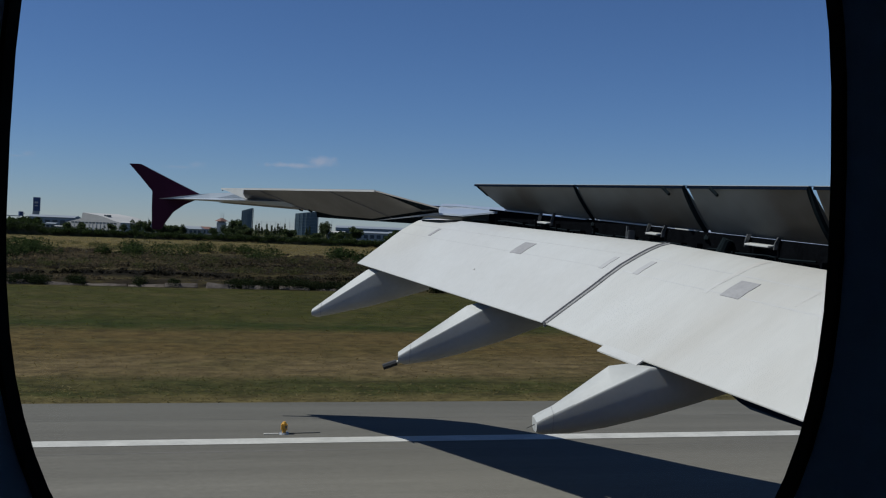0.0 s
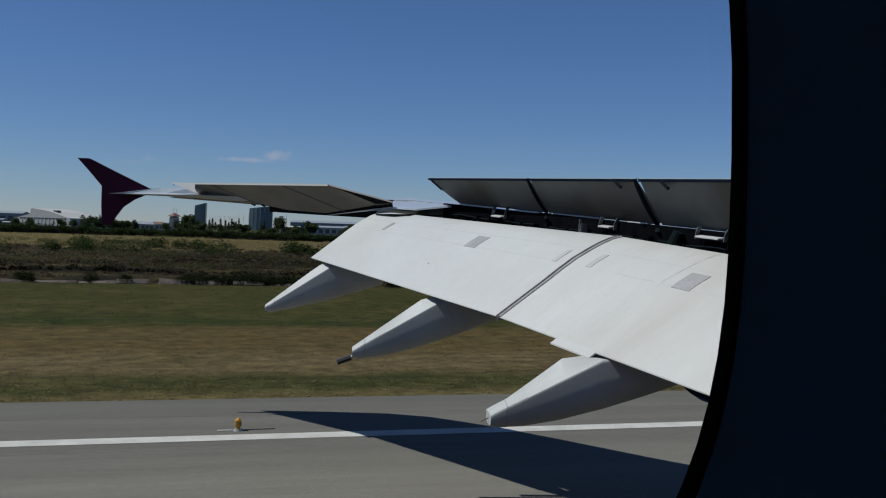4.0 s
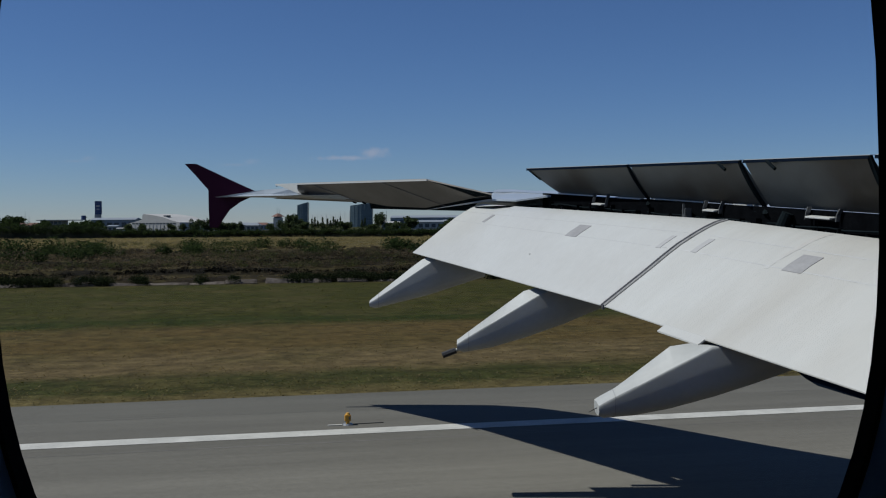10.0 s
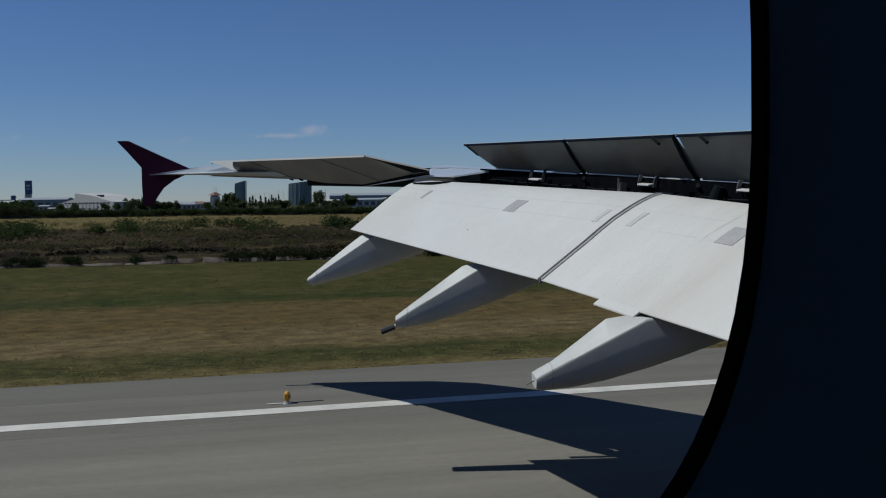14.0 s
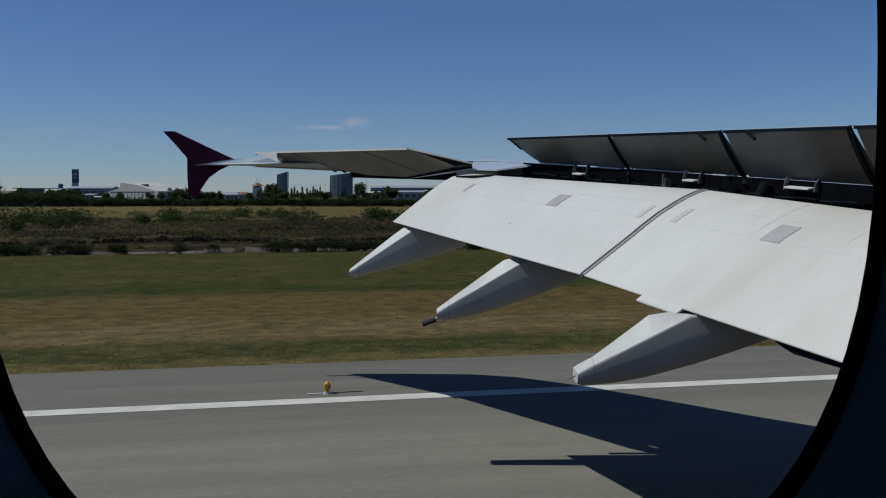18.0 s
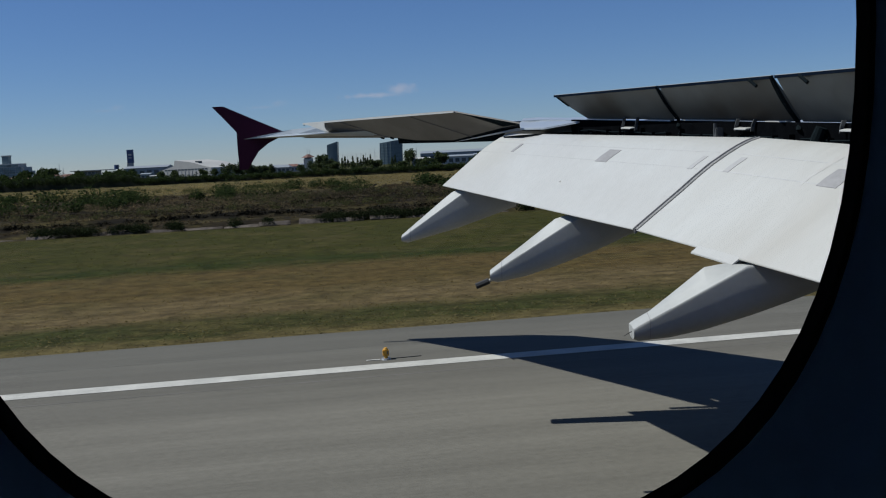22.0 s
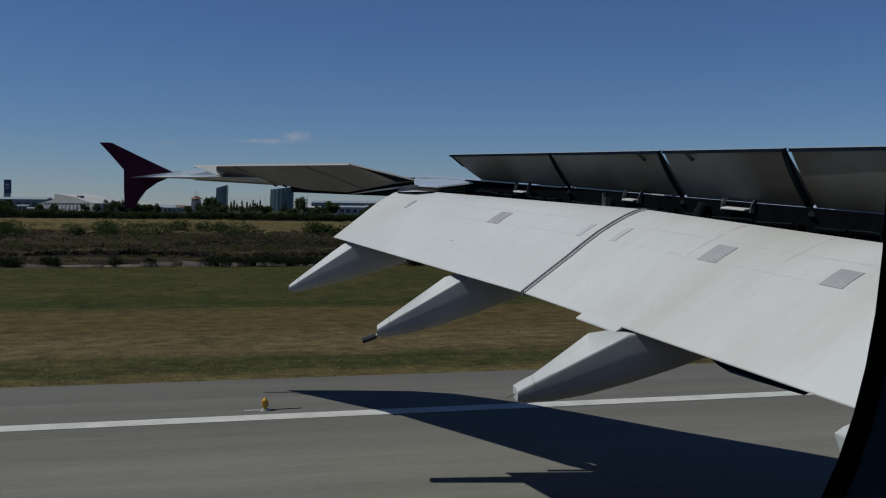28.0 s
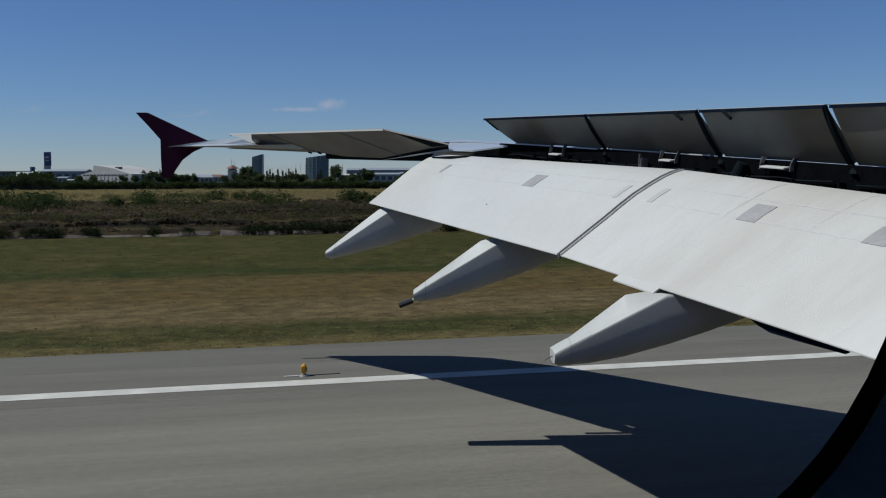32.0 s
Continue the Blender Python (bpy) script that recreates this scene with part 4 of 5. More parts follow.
def clumpy(n0, n1, k, s0=-190, s1=170, thr=0.05, f0=0.09):
    def f(r):
        while True:
            s, n = r.uniform(s0, s1), r.uniform(n0, n1)
            if FOOT + 6.9 < n < FOOT + 8.5 or FOOT + 16.8 < n < FOOT + 19:      # bare faces of the terraces
                continue
            v = noise.noise(Vector((s * f0, n * f0 * 1.6, 7.3)))
            if v > thr:
                return s, n, ground_z(s, n) - 0.03, k * (0.8 + v * 0.7)
    return f


M_BROWNB = leafy(mat("dry_mown_blades", (0.17, 0.122, 0.050), 0.9, var=0.2, scale=0.3, fine=3, island=0.35, col2=(0.14, 0.105, 0.038), spec=0.1))
M_GREENB = leafy(mat("green_mown_blades", (0.084, 0.082, 0.017), 0.9, var=0.2, scale=0.3, fine=3, island=0.35, col2=(0.052, 0.054, 0.012), spec=0.1))
scatter("verge_grass", 9000, on(EDGE + 0.05, EDGE + 3.6, -60, 70), lambda r: r.uniform(0.02, 0.06), M_GRASSB, "coarse dry grass along the asphalt edge", "grass", 11)
scatter("verge_tufts", 5000, on(EDGE + 1.6, EDGE + 6.0, -60, 70), lambda r: r.uniform(0.02, 0.05), M_GREENB, "short green grass behind the dry edge", "grass", 41)
scatter("dry_mown_grass", 15000, on(EDGE + 5.0, EDGE + 24.0, -60, 75), lambda r: r.uniform(0.02, 0.055), M_BROWNB, "dry brown mown grass over the verge", "grass", 42)
scatter("green_mown_grass", 15000, on(EDGE + 22.0, FOOT - 0.6, -65, 85), lambda r: r.uniform(0.02, 0.07), M_GREENB, "green mown grass below the bank", "grass", 43)


def leaves(vs, fs, c, rad, n, size, r, flat=1.0):
    for _ in range(n):
        d = Vector((r.gauss(0, 1), r.gauss(0, 1), r.gauss(0, 1))).normalized() * (r.random() ** 0.4)
        p = Vector(c) + Vector((d.x * rad[0], d.y * rad[1], d.z * rad[2]))
        a, b = Vector((r.uniform(-1, 1), r.uniform(-1, 1), r.uniform(-1, 1))).normalized(), Vector((r.uniform(-1, 1), r.uniform(-1, 1), r.uniform(-1, 1))).normalized()
        a.z, b.z = a.z * flat, b.z * flat
        s = size * r.uniform(0.5, 1.3)
        i = len(vs)
        vs += [tuple(p - a * s), tuple(p + b * s * 0.6), tuple(p + a * s), tuple(p - b * s * 0.6)]
        fs.append((i, i + 1, i + 2, i + 3))


def shrubs(name, count, place, rad, n, size, m, label, seed, flat=1.0, tall=0.6):
    r = random.Random(seed)
    vs, fs = [], []
    for _ in range(count):
        x, y, z, k = place(r)
        q = rad * k * r.uniform(0.6, 1.3)
        leaves(vs, fs, (x, y, z + q * 0.35), (q * 1.4, q * 1.2, q * tall), n, size * r.uniform(0.8, 1.2), r, flat)
    ob = sheet(name, vs, fs, m)
    ob.matrix_world = G
    return tagged(ob, label, "scrub", kind="stuff")


M_STRAWT = leafy(mat("straw_tufts", (0.17, 0.135, 0.070), 0.9, var=0.2, scale=0.12, fine=2, island=0.35, col2=(0.085, 0.068, 0.034), spec=0.1), 0.4)
M_FIELD = leafy(mat("golden_field_grass", (0.30, 0.238, 0.10), 0.9, var=0.2, scale=0.06, fine=1.5, island=0.25, col2=(0.18, 0.145, 0.062), stretch=(0.5, 1.5, 1), spec=0.1), 0.4)
shrubs("dry_scrub", 6500, clumpy(FOOT + 1.5, FOOT + 47, 0.9, s0=-75, s1=125, thr=-0.45, f0=0.05), 0.55, 32, 0.12, M_SCRUB, "dry brown scrub on the earth bank", 12, 0.8, 0.95)
shrubs("field_grass", 7500, clumpy(FOOT + 39, FOOT + 138, 0.9, s0=-75, s1=135, thr=-0.5, f0=0.05), 0.55, 16, 0.13, M_FIELD, "golden dry grass over the field", 15, 0.6)
shrubs("green_scrub", 900, clumpy(FOOT + 9, FOOT + 75, 0.9, s0=-80, s1=130, thr=0.06, f0=0.05), 0.8, 120, 0.10, M_SCRUBG, "dull green bushes on the earth bank", 13, 0.8)
shrubs("bush_clumps", 120, clumpy(FOOT + 19, FOOT + 50, 1.0, s0=-75, s1=115, thr=0.02, f0=0.09), 1.25, 560, 0.17, M_LEAF, "dark green bushes along the top of the bank", 16, 0.8, 1.2)


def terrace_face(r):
    """Places for the dark clumps that paint shade on the worn terrace faces."""
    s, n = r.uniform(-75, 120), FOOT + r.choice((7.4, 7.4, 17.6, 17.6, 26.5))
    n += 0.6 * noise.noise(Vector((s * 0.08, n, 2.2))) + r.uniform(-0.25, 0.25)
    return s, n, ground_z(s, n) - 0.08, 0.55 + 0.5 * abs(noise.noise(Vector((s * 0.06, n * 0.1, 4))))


def terrace_lip(r):
    """Dry tufts along the outer lips of the terraces."""
    s, n = r.uniform(-75, 120), FOOT + r.choice((3.2, 9.3, 9.3, 19.6, 28.4))
    n += 0.7 * noise.noise(Vector((s * 0.07, n, 6.1))) + r.uniform(-0.5, 0.5)
    return s, n, ground_z(s, n) - 0.03, 0.3 + 0.7 * abs(noise.noise(Vector((s * 0.09, n * 0.1, 9))))


shrubs("straw_tufts", 1500, terrace_lip, 0.45, 26, 0.10, M_STRAWT, "straw coloured tufts along the terrace lips", 18, 0.7, 0.6)
shrubs("dead_weeds", 2600, terrace_face, 0.5, 34, 0.11, M_FACESHADE, "dark leaf clumps that paint shade on the terrace faces", 17, 0.9, 0.8)
def along_foot(r):
    """Clumps strung along the foot of the bank."""
    while True:
        s = r.uniform(-80, 130)
        v = noise.noise(Vector((s * 0.11, 3.7, 0.4))) + 0.5 * noise.noise(Vector((s * 0.5, 8.1, 0.2)))
        if v > (0.12 if s < -4 else -0.04):
            n = FOOT + r.uniform(-0.35, 1.2)
            return s, n, ground_z(s, n) + 0.12, 0.6 + 0.6 * max(v, 0)


shrubs("bank_foot_weeds", 900, along_foot, 0.7, 150, 0.085, M_WEED, "dark weeds along the low concrete wall", 14, 0.8, 0.75)


# hedge across the far side of the field
r = random.Random(21)
vs, fs = [], []
x = -260.0
core = bmesh.new()
cr = []
while x < 220:
    y = 238 - 0.06 * x + 3 * noise.noise(Vector((x * 0.03, 0, 0)))
    z = gz(x, y)
    h = 2.2 + 0.35 * noise.noise(Vector((x * 0.045, 3, 0))) + 0.3 * noise.noise(Vector((x * 0.3, 5, 0))) + float(np.interp(x, (-92, -84), (1, 0))) * (1.9 + 0.9 * noise.noise(Vector((x * 0.11, 9, 0))))
    for _ in range(3):
        k = h * r.uniform(0.5, 1.0) * r.choice((1, 1, 1.22))
        leaves(vs, fs, (x + r.uniform(-0.6, 0.6), y - 0.9 + r.uniform(-1.1, 0.8), z + k * 0.72), (r.uniform(0.7, 1.3), 0.9, k * 0.34), 55, 0.2, r)
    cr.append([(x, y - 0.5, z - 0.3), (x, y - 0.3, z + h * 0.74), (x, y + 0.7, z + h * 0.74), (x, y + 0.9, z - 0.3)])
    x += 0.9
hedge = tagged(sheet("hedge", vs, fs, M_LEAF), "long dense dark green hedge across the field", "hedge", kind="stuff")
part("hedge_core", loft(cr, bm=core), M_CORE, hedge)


def tree(x, y, h, spread, seed, slim=False):
    r = random.Random(seed)
    z = gz(x, y)
    t = thing("tree", "dark green leafy tree behind the hedge" if not slim else "slim dark cypress tree behind the hedge", "tree", group="trees behind the hedge")
    t.location = (x, y, z)
    bm = bmesh.new()
    tube(bm, (0, 0, -0.2), (0.1, 0, h * 0.55), h * 0.03, h * 0.016, 7)
    for k in range(0 if slim else 5):
        a = k * 1.3 + r.random()
        tube(bm, (0.05, 0, h * (0.3 + 0.05 * k)), (math.cos(a) * spread * 0.6, math.sin(a) * spread * 0.6, h * (0.55 + 0.07 * k)), h * 0.012, h * 0.005, 5)
    part("trunk", bm, M_BARK, t)
    vs, fs = [], []
    if slim:
        for k in range(6):
            leaves(vs, fs, (0, 0, h * (0.15 + 0.14 * k)), (spread * (1 - k * 0.13), spread * (1 - k * 0.13), h * 0.12), 40, spread * 0.35, r)
    else:
        for k in range(11):
            a, q = r.uniform(0, math.tau), r.uniform(0.1, 0.75) * spread
            leaves(vs, fs, (math.cos(a) * q, math.sin(a) * q, h * r.uniform(0.28, 0.84)), (spread * 0.45, spread * 0.45, h * 0.19), 95, spread * 0.15, r)
    sheet("crown", vs, fs, M_HAZETREE if y > 400 else M_LEAF).parent = t
    return t


for k, (u, d, h, sp) in enumerate(((-39.5, 262, 4.6, 3.4), (-38.6, 268, 4.0, 3.0), (-37.4, 262, 4.8, 3.2), (-40.9, 270, 3.6, 3.2), (-43.0, 300, 5.0, 3.6), (-45.3, 330, 6.6, 4.2), (-46.6, 335, 7.2, 4.2), (-48.4, 340, 6.5, 4.0), (-50.6, 330, 6.0, 4.4),
                                   (-27.2, 480, 7.6, 3.0), (-26.2, 520, 8.2, 3.2), (-24.6, 480, 6.4, 4.4), (-23.2, 490, 5.4, 3.6), (-17.5, 500, 9.6, 4.6), (-16.8, 490, 8.2, 4.0), (-18.3, 510, 7.0, 3.0), (-8.6, 700, 13.5, 4.4), (-8.2, 690, 11.5, 3.8),
                                   (-5.1, 500, 8.0, 4.4), (-1.6, 500, 7.4, 4.0), (-11.9, 480, 5.4, 3.4), (-6.8, 480, 5.2, 3.2), (1.5, 520, 6.5, 3.8), (5.0, 540, 7.0, 4.0), (9.5, 540, 7.0, 4.0))):
    tree(sight(u, d), d, h, sp, 100 + k)
for k in range(12):
    u = (-15.3, -15.0, -14.7, -14.2, -13.7, -13.4, -13.1, -12.9, -12.7, -12.4, -10.2, -9.9)[k]
    tree(sight(u, 900), 900, 9.6 + 2.0 * math.sin(k * 2.3), 1.9, 200 + k, True)


def house(name, label, category, u, d, w, dep, h, wall, roof, roof_h, bays, storeys, hip=True, rz=0):
    """A building with walls, a roof and rows of windows on the side that faces the runway."""
    x = sight(u, d)
    t = thing(name, label, category, (x, d, gz(x, d)), rz)
    part("wall", boxed(-w / 2, w / 2, 0, dep, -0.5, h), wall, t)
    bm = bmesh.new()
    e = 0.5
    if roof_h > 0.05:
        if hip:
            v = [(-w / 2 - e, -e, h + 0.01), (w / 2 + e, -e, h + 0.01), (w / 2 + e, dep + e, h + 0.01), (-w / 2 - e, dep + e, h + 0.01), (-w * 0.3, dep / 2, h + roof_h), (w * 0.3, dep / 2, h + roof_h)]
        else:
            v = [(-w / 2 - e, -e, h + 0.01), (w / 2 + e, -e, h + 0.01), (w / 2 + e, dep + e, h + 0.01), (-w / 2 - e, dep + e, h + 0.01), (-w / 2 - e, dep / 2, h + roof_h), (w / 2 + e, dep / 2, h + roof_h)]
        vv = [bm.verts.new(p) for p in v]
        for q in ((0, 1, 5, 4), (2, 3, 4, 5), (1, 2, 5), (3, 0, 4), (3, 2, 1, 0)):
            bm.faces.new([vv[i] for i in q])
    else:
        box(bm, -w / 2 - 0.2, w / 2 + 0.2, -0.2, dep + 0.2, h + 0.01, h + 0.5)
    part("roof", bm, roof, t)
    for s in range(storeys):
        for b in range(bays):
            cx, cz = -w / 2 + w * (b + 0.5) / bays, h * (s + 0.5) / storeys
            part("window", boxed(cx - w / bays * 0.32, cx + w / bays * 0.32, -0.06, 0.1, cz - h / storeys * 0.25, cz + h / storeys * 0.25), M_WIN, t)
    return t


# stepped hotel with teal glass bands
hx, hd = sight(-50.5, 1200), 1200
hotel = thing("hotel", "stepped white hotel with teal glass bands and a roof tower", "building", (hx, hd, 0))
for k, (w, z0, z1) in enumerate(((60, 0, 8), (60, 8, 14), (52, 14, 19), (38, 19, 23.5))):
    part("block", boxed(-w / 2, w / 2, 0, 22, z0, z1), M_BWHITE, hotel)
    for f in range(2 if k < 3 else 1):
        zz = z0 + (z1 - z0) * (f + 0.5) / (2 if k < 3 else 1)
        for b in range(int(w / 7.5)):
            cx = -w / 2 + 7.5 * (b + 0.5) + (w % 7.5) / 2
            part("window_band", boxed(cx - 3.3, cx + 3.3, -0.3, 0.1, zz - 1.2, zz + 1.2), M_GLASSB, hotel, "teal glass window band")
part("roof_tower", boxed(-4, 4, 6, 14, 23.5, 33), M_GLASSB, hotel)
part("tower_cap", boxed(-4.6, 4.6, 5.4, 14.6, 33, 34.2), M_BWHITE, hotel)

# two glass offices with sloping tops
def glass_office(u, d, lean, w, z_l, z_r, label, bend):
    """A glass slab block whose roof line slopes, with a slightly bowed front, floor bands and upright fins."""
    t = thing("office_block", label, "building", (sight(u, d), d, 0))
    bm = bmesh.new()
    n = 6
    front = [(-w / 2 + w * k / n, -bend * math.sin(math.pi * k / n)) for k in range(n + 1)]
    top = lambda x: z_l + (z_r - z_l) * (x + w / 2) / w
    loft([[(x, y, -0.5), (x + lean, y, top(x)), (x + lean, 12, top(x) - 0.6), (x, 12, -0.5)] for x, y in front], bm=bm)
    part("facade", bm, M_GLASSB, t)
    for k in range(1, int(min(z_l, z_r) / 3.6)):
        bm = bmesh.new()
        z = 3.6 * k
        loft([[(x + lean * z / top(x), y - 0.12, z - 0.2), (x + lean * z / top(x), y - 0.12, z + 0.2), (x + lean * z / top(x), y + 0.1, z + 0.2), (x + lean * z / top(x), y + 0.1, z - 0.2)] for x, y in front], bm=bm)
        part("floor_band", bm, M_BGLASSLINE, t)
    for x, y in front:
        bm = bmesh.new()
        tube(bm, (x, y - 0.15, 0), (x + lean, y - 0.15, top(x)), 0.16, 0.16, 4)
        part("fin", bm, M_BGLASSLINE, t)
    return t


glass_office(-16.3, 1200, 1.0, 12.5, 27.0, 30.6, "narrow grey-blue glass office block with a sloping top", 0.4)
glass_office(-10.3, 1200, 0.6, 27.0, 26.0, 29.4, "broad teal glass office block with a sloping top", 2.5)

# practice nets on tall poles between the offices
nets = thing("practice_nets", "tall steel poles with thin netting wires", "netting", (sight(-13.6, 1150), 1150, 0))
for k in range(10):
    x = -24 + 5.4 * k
    bm = bmesh.new()
    tube(bm, (x, 0, -0.5), (x, 0, 15 + 4 * (k > 6)), 0.16, 0.12, 6)
    part("pole", bm, M_STEEL, nets)
for k in range(7):
    bm = bmesh.new()
    tube(bm, (-24, 0, 5 + 1.6 * k), (24.6, 0, 5 + 1.6 * k), 0.05, 0.05, 4)
    part("wire", bm, M_STEEL, nets)

# long grey warehouse, low pale sheds before it
house("warehouse", "long low grey metal warehouse", "building", -3.2, 900, 74, 40, 9.6, M_BGREY, M_BGREY, 2.0, 11, 1, False)
house("shed", "low white metal shed", "building", -7.3, 700, 12, 14, 4.6, M_BWHITE, M_BWHITE, 1.4, 3, 1, False)
house("shed", "low white metal shed", "building", -3.6, 740, 24, 14, 5.6, M_BWHITE, M_BGREY, 1.2, 5, 1, False)
house("shed", "low white metal shed", "building", -0.6, 760, 20, 14, 6.2, M_BWHITE, M_BGREY, 1.0, 4, 1, False)
# white hangar with a raised middle and a row of high windows
wh = thing("white_hangar", "long white ribbed hangar with a raised stepped roof", "building", (sight(-31.5, 700), 700, 0), -24)
bm = bmesh.new()
prism(bm, [(-24, 0, -0.5), (-24, 0, 5.2), (-10, 0, 8.4), (-9.6, 0, 11.6), (-8.6, 0, 12.4), (1.5, 0, 11.2), (8, 0, 10.2), (17, 0, 7.6), (24, 0, 6.2), (24, 0, -0.5)], (0, 36, 0))
part("body", bm, M_BWHITE, wh)
for k in range(15):
    part("rib", boxed(-23.2 + 3.3 * k, -22.95 + 3.3 * k, -0.25, 0.0, 0, 4.6), M_BGREY, wh)
for k in range(13):
    part("window", boxed(-19 + 3.1 * k, -16.6 + 3.1 * k, -0.14, 0.05, 5.1, 6.0), M_WIN, wh)
part("roof_vent", boxed(6.2, 9.2, 4, 8, 9.6, 11.3), M_WIN, wh)
# grey sheds behind and beside the hangar
house("shed", "low blue-grey metal shed with a shallow roof", "building", -35.6, 760, 34, 16, 8.6, M_BGREY, M_BGREY, 1.6, 6, 1, False)
house("shed", "small white metal shed", "building", -35.7, 640, 6, 8, 3.9, M_BWHITE, M_BGREY, 0.7, 2, 1, False)
house("shed", "small white metal shed", "building", -34.9, 600, 4, 6, 2.6, M_BWHITE, M_BWHITE, 0.4, 2, 1, False)
house("shed", "low beige shed with a dark red roof", "building", -38.2, 660, 14, 10, 4.2, M_BBEIGE, M_RED, 1.6, 4, 1, False)
# pale tower with a brown hipped cap and an aerial
sq = thing("square_tower", "pale square tower with a brown hipped cap and aerials", "tower", (sight(-18.8, 700), 700, 0))
part("shaft", boxed(-2.9, 2.9, 0, 5.8, -0.5, 9.0), M_BWHITE, sq)
part("belfry", boxed(-2.5, 2.5, 0.4, 5.4, 9.0, 9.9), M_WIN, sq)
bm = bmesh.new()
tube(bm, (0, 2.9, 9.9), (0, 2.9, 12.2), 5.0, 0.8, 4)
part("cap", bm, M_RED, sq).rotation_euler = (0, 0, 0)
for dx, z in ((-0.6, 16.4), (1.2, 15.6)):
    bm = bmesh.new()
    tube(bm, (dx, 2.9, 11.4), (dx, 2.9, z), 0.14, 0.1, 5)
    part("aerial", bm, M_STEEL, sq)
r = random.Random(77)
for k in range(24):
    u = -52 + 2.0 * k + r.uniform(-0.7, 0.7)
    tree(sight(u, 470 + 90 * (k % 3)), 470 + 90 * (k % 3), r.uniform(4.0, 5.8), r.uniform(2.2, 3.8), 300 + k)
# party tents
for k in range(2):
    x = sight(-1.35, 420) + 3.2 * k
    t = thing("tent", "small white pointed tent behind the hedge", "tent", (x, 420, gz(x, 420)), group="white tents")
    bm = bmesh.new()
    tube(bm, (0, 0, 0), (0, 0, 1.9), 1.7, 1.65, 4)
    tube(bm, (0, 0, 1.9), (0, 0, 3.9 - 0.4 * k), 1.7, 0.06, 4)
    part("canopy", bm, M_TENT, t)
# flat-roofed pavilion in two steps
pv = thing("pavilion", "brown two-level pavilion under a broad pale flat roof", "building", (sight(-41.3, 600), 600, gz(sight(-41.3, 600), 600)))
part("wall", boxed(-13, 15, 0, 12, -0.5, 4.6), M_BBEIGE, pv)
part("upper_wall", boxed(-11, 2.5, 1, 10, 4.6, 7.6), M_BBEIGE, pv)
part("roof", boxed(-12.6, 11.5, -1.2, 11, 7.6, 8.1), M_BWHITE, pv, "broad pale flat roof")
part("lower_roof", boxed(-14, 16, -1.0, 0.9, 4.6, 5.0), M_RED, pv)
for k in range(5):
    part("window", boxed(-10.2 + 2.6 * k, -8.4 + 2.6 * k, 0.9, 1.1, 5.4, 7.1), M_WIN, pv)
for k in range(7):
    part("window", boxed(-11.6 + 3.8 * k, -9.4 + 3.8 * k, -0.1, 0.1, 1.2, 3.6), M_WIN, pv)
# tall blue sign pylon and a dark tank beside it
wt = thing("sign_pylon", "tall blue sign panel on a pale pylon", "sign", (sight(-37.1, 900), 900, 0))
part("shaft", boxed(-3.4, 2.2, 0, 2, -0.5, 14.2), M_BWHITE, wt)
part("panel", boxed(-2.9, 2.9, -0.4, 1.6, 14.2, 26.4), M_BLUE, wt, "dark blue sign panel")
part("mark", boxed(-1.6, 1.6, -0.5, -0.4, 21.0, 22.6), M_BWHITE, wt)
part("mark", boxed(-1.4, 1.4, -0.5, -0.4, 18.4, 19.4), M_BWHITE, wt)
tk = thing("roof_tank", "dark round tank on a thin frame", "tank", (sight(-38.6, 900), 900, 0))
bm = bmesh.new()
tube(bm, (0, 0, 9.2), (0, 0, 13.2), 2.1, 2.1, 12)
part("tank", bm, M_BLUE, tk)
for dx, dy in ((-1.6, -1.6), (1.6, -1.6), (1.6, 1.6), (-1.6, 1.6)):
    bm = bmesh.new()
    tube(bm, (dx, dy, -0.5), (dx, dy, 9.3), 0.2, 0.2, 5)
    part("leg", bm, M_STEEL, tk)
# scattered houses
r = random.Random(31)
for k in range(11):
    u = 0.6 + 0.95 * k + r.uniform(-0.2, 0.2)
    house("house", "small pale house on the skyline", "house", u, 1150 + r.uniform(-80, 80), r.uniform(8, 18), 10, r.uniform(4, 11), r.choice((M_BWHITE, M_BWHITE, M_BBEIGE)), r.choice((M_BWHITE, M_BGREY, M_RED)), r.choice((0, 1.6, 2.2)), 3, 2)
for k in range(7):
    u = -25.2 + 0.95 * k + r.uniform(-0.2, 0.2)
    house("house", "low house with a tiled roof on the skyline", "house", u, 720 + r.uniform(-40, 40), r.uniform(8, 14), 9, r.uniform(3.6, 5.2), r.choice((M_BWHITE, M_BBEIGE)), r.choice((M_BGREY, M_RED, M_BGREY)), r.choice((1.4, 1.8)), 3, 1)
for k in range(8):
    u = -53 + 1.5 * k + r.uniform(-0.2, 0.2)
    house("house", "small pale house on the skyline", "house", u, 780 + r.uniform(-60, 60), r.uniform(8, 16), 10, r.uniform(4, 7), r.choice((M_BWHITE, M_BBEIGE)), r.choice((M_BGREY, M_RED)), r.choice((1.6, 2.2)), 3, 1)
for u, h in ((-44.6, 19), (-44.2, 14), (-26.0, 13), (-7.7, 17)):
    m = thing("mast", "thin steel mast on the skyline", "mast", (sight(u, 1000), 1000, 0))
    bm = bmesh.new()
    tube(bm, (0, 0, -0.5), (0, 0, h), 0.3, 0.15, 6)
    part("pole", bm, M_STEEL, m)

# low broken concrete wall at the foot of the bank
wall = thing("low_wall", "low broken wall of stained concrete slabs at the foot of the bank", "wall", kind="structure")
wall.matrix_world = G
slabs = []
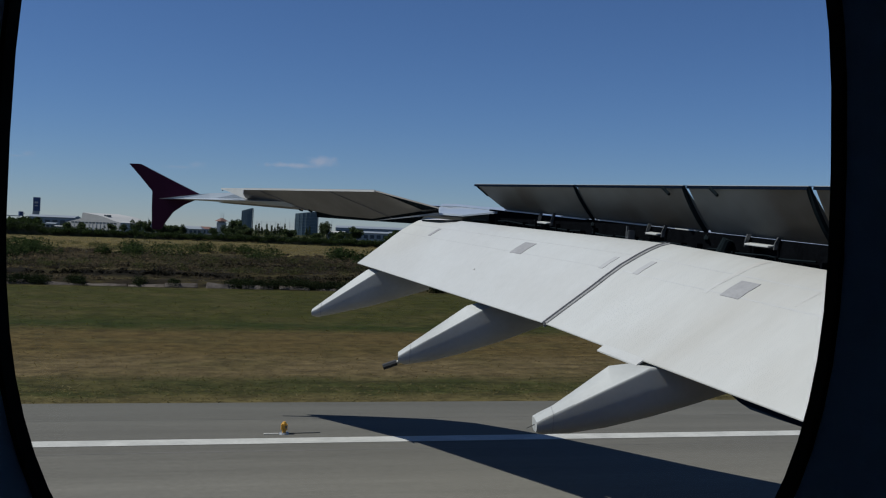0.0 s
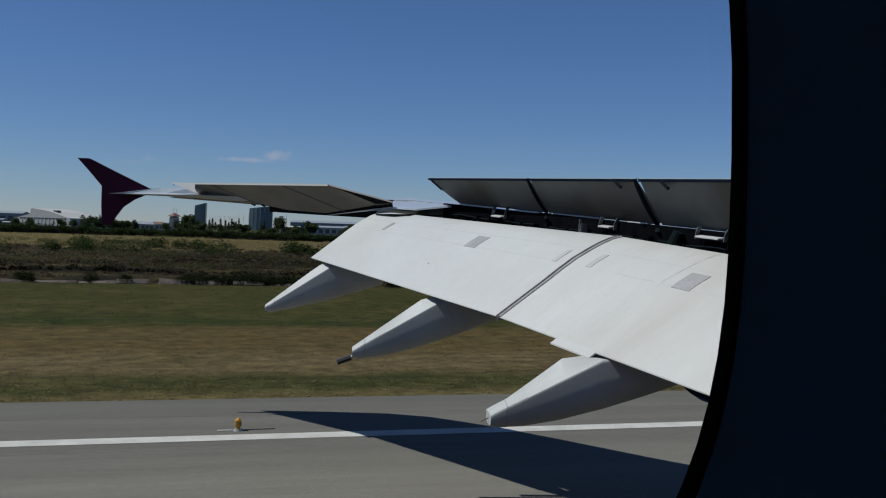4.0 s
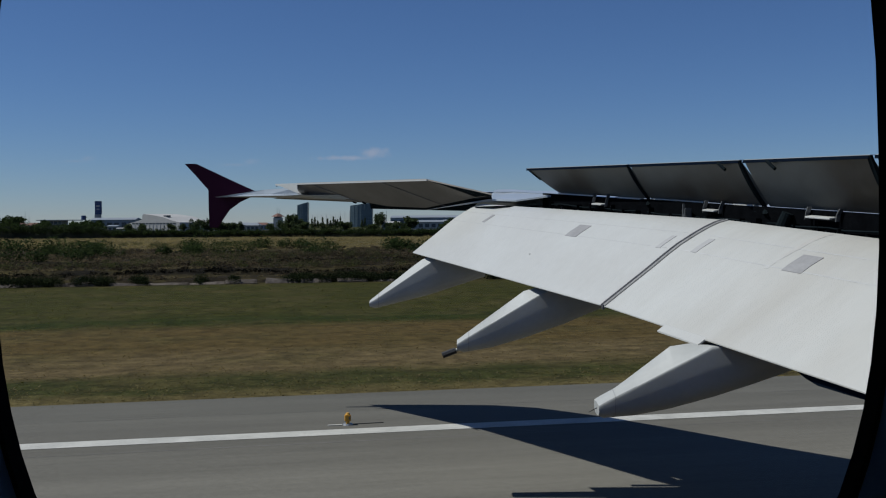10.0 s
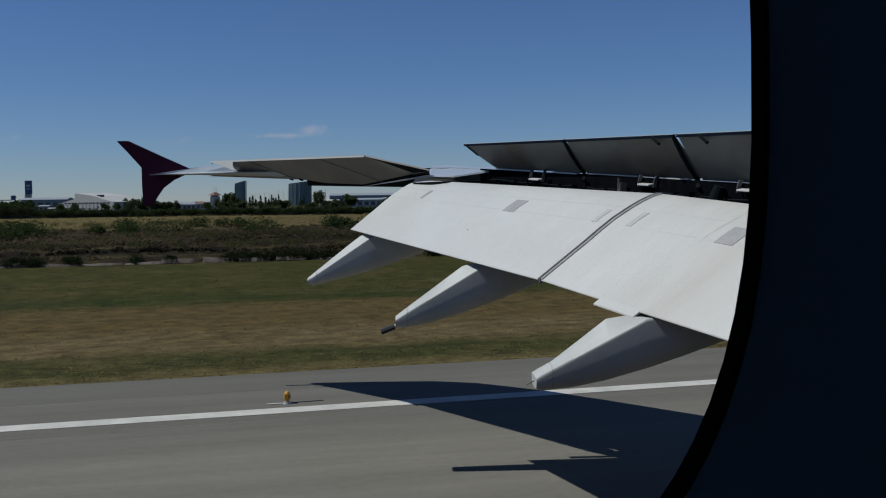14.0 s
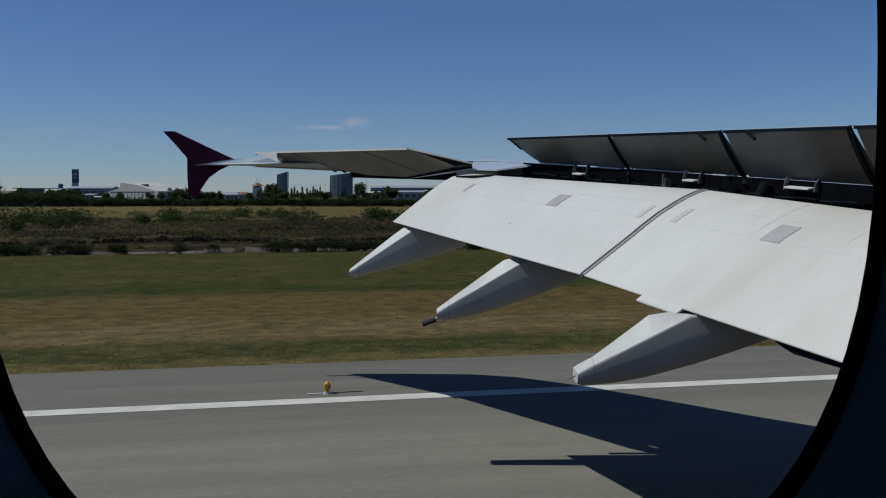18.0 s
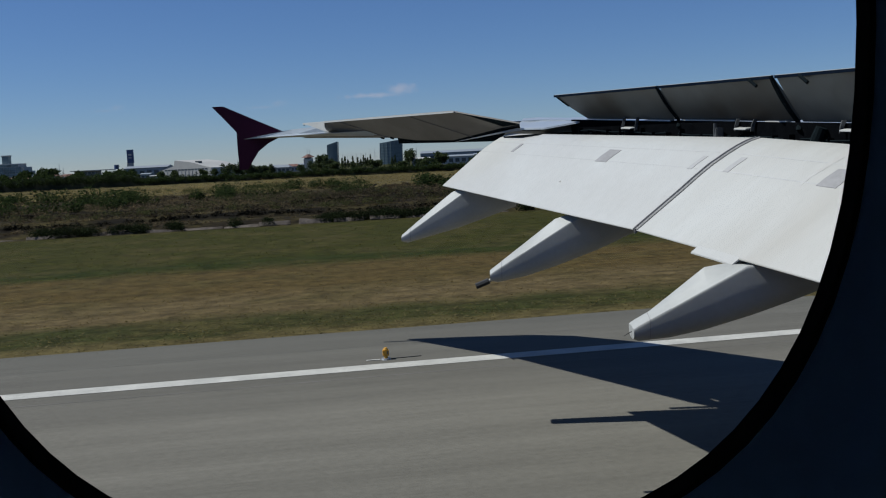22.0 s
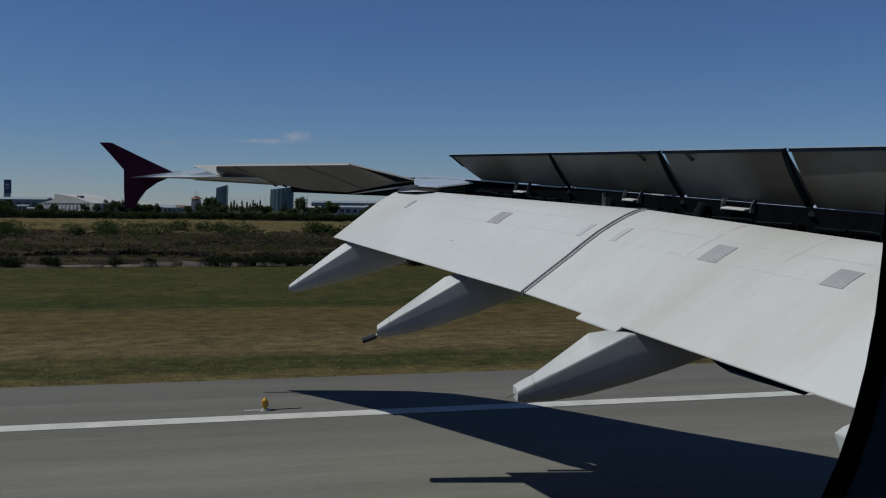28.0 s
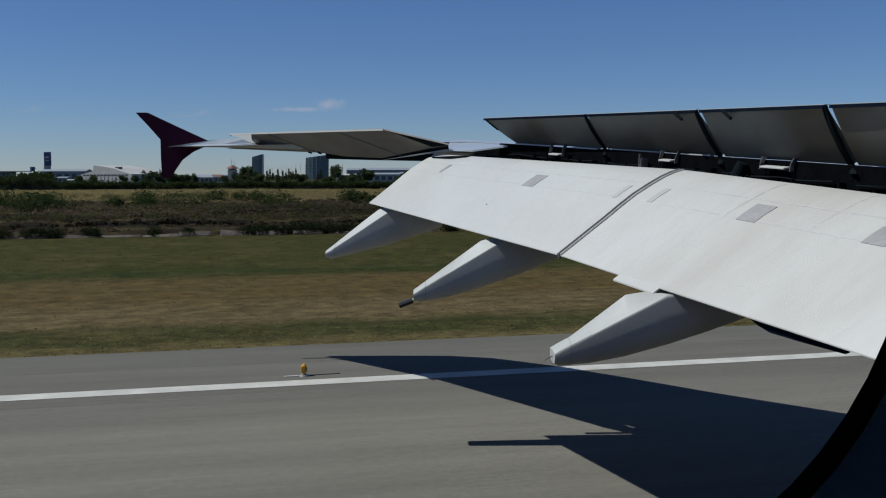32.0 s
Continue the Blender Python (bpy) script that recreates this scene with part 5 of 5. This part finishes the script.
for k in range(5):
    me_bm = boxed(-1.72 + 0.2 * (k % 2), 1.70 - 0.35 * (k % 3), -0.08, 0.08, -0.15, 0.58 - 0.07 * k, bevel=0.03)
    bmesh.ops.subdivide_edges(me_bm, edges=[e for e in me_bm.edges if e.calc_length() > 2], cuts=4)
    for v in me_bm.verts:
        v.co += Vector((0.10, 0.08, 0.20)) * noise.noise(v.co * 2.3 + Vector((k * 3.1, 0, 0)))
    me = bpy.data.meshes.new("slab")
    me_bm.to_mesh(me)
    me_bm.free()
    me.materials.append(M_CONC)
    slabs.append(me)
r = random.Random(8)
for k in range(104):          # leaning back against the bank
    if r.random() < (0.02 if k < 49 else 0.12):
        continue
    o = new("slab", r.choice(slabs))
    o.parent = wall
    o.matrix_basis = pose(-170 + 3.27 * k, FOOT - 0.35 + r.uniform(-0.12, 0.12), r.uniform(-0.24, 0.06), r.uniform(-62, -36), r.uniform(-3, 3), r.uniform(-4, 4))

# runway lights
def runway_light(s, n, label):
    t = thing("runway_light", label, "lamp", group="runway edge lights")
    t.matrix_world = G @ pose(s, n, 0.03)
    bm = bmesh.new()
    tube(bm, (0, 0, 0), (0, 0, 0.04), 0.14, 0.12, 12)
    part("base_plate", bm, M_STEEL, t)
    bm = bmesh.new()
    tube(bm, (0, 0, 0.04), (0, 0, 0.10), 0.05, 0.05, 8)
    part("stem", bm, M_LAMPY, t)
    part("housing", boxed(-0.08, 0.08, -0.07, 0.07, 0.10, 0.27, bevel=0.015), M_LAMPY, t)
    bm = bmesh.new()
    tube(bm, (0, 0, 0.27), (0, 0, 0.32), 0.065, 0.04, 10)
    part("cap", bm, M_LAMPY, t)
    part("lens", boxed(0.02, 0.06, -0.078, -0.068, 0.15, 0.23), M_WIN, t, "dark lens window")
    part("foot_plate", boxed(-0.52, -0.15, -0.04, 0.04, 0.0, 0.02), M_LINE, t, "white painted foot plate")
    bm = bmesh.new()
    tube(bm, (0.14, 0.02, 0.012), (0.95, 0.06, 0.012), 0.012, 0.012, 5)
    part("cable", bm, M_DARKM, t)


for k in range(-2, 4):
    runway_light(2.6 + 60 * k, LINE + 0.85, "small yellow runway edge light on the asphalt")
for s, n in ((6.31, EDGE - 28.3), (18.05, EDGE - 27.2), (33.0, EDGE - 27.2), (-8.7, EDGE - 28.3)):
    t = thing("inset_light", "flush metal inset light in the runway marking", "lamp", group="inset runway lights")
    t.matrix_world = G @ pose(s, n, 0.03)
    bm = bmesh.new()
    tube(bm, (0, 0, 0), (0, 0, 0.014), 0.17, 0.16, 14)
    part("rim", bm, M_STEEL, t)
    bm = bmesh.new()
    tube(bm, (0, 0, 0.014), (0, 0, 0.022), 0.09, 0.08, 10)
    part("lens", bm, M_WIN, t)

# a small cloud bank low over the horizon, with two fainter wisps
m_cloud = bpy.data.materials.new("cloud_vapour")
m_cloud.use_nodes = True
nt = m_cloud.node_tree
nt.nodes.remove(nt.nodes["Principled BSDF"])
glow = chain(nt, "ShaderNodeEmission", inp={0: (0.46, 0.425, 0.46, 1), 1: 1.0})
clear = chain(nt, "ShaderNodeBsdfTransparent")
veil = chain(nt, "ShaderNodeMixShader")
nt.links.new(clear.outputs[0], veil.inputs[1])
nt.links.new(glow.outputs[0], veil.inputs[2])
nt.links.new(veil.outputs[0], nt.nodes["Material Output"].inputs[0])
tc = chain(nt, "ShaderNodeTexCoord")
nz = chain(nt, "ShaderNodeTexNoise", inp={"Scale": 0.026, "Detail": 7.0})
nt.links.new(tc.outputs["Object"], nz.inputs["Vector"])
ln = chain(nt, "ShaderNodeMath", op="MINIMUM")
for i, (cx, cz, rx, rz) in enumerate(((72, 6, 78, 30), (-50, -12, 145, 13))):          # a heap and its thin tail
    sc = chain(nt, "ShaderNodeVectorMath", op="MULTIPLY_ADD", inp={1: (1 / rx, 0, 1 / rz), 2: (-cx / rx, 0, -cz / rz)})
    nt.links.new(tc.outputs["Object"], sc.inputs[0])
    far = chain(nt, "ShaderNodeVectorMath", op="LENGTH")
    nt.links.new(sc.outputs[0], far.inputs[0])
    nt.links.new(far.outputs["Value"], ln.inputs[i])
sub = chain(nt, "ShaderNodeMath", op="SUBTRACT")
nt.links.new(nz.outputs[0], sub.inputs[0])
half = chain(nt, "ShaderNodeMath", op="MULTIPLY", inp={1: 0.55})
nt.links.new(ln.outputs[0], half.inputs[0])
nt.links.new(half.outputs[0], sub.inputs[1])
al = chain(nt, "ShaderNodeMapRange", inp={1: 0.0, 2: 0.5, 3: 0.0, 4: 0.40})
nt.links.new(sub.outputs[0], al.inputs[0])
nt.links.new(al.outputs[0], veil.inputs[0])
m_wisp = m_cloud.copy()
m_wisp.name = "thin_cloud_vapour"
next(n for n in m_wisp.node_tree.nodes if n.type == "MAP_RANGE").inputs[4].default_value = 0.13
for name, x, z, s, m in (("cloud_backdrop", -430, 279, 1.0, m_cloud), ("cloud_backdrop", -900, 250, 0.6, m_wisp), ("cloud_backdrop", -1560, 268, 0.5, m_wisp)):
    bm = bmesh.new()
    vv = [bm.verts.new(p) for p in ((-200, 0, -45), (200, 0, -45), (200, 0, 45), (-200, 0, 45))]
    bm.faces.new(vv)
    c = part(name, bm, m)
    c.matrix_world = Matrix.Translation((x, 4000, z)) @ Matrix.Diagonal((s, 1, s, 1))
    c.visible_shadow = False
    tagged(c, "thin white cloud low over the horizon", "cloud", kind="structure")
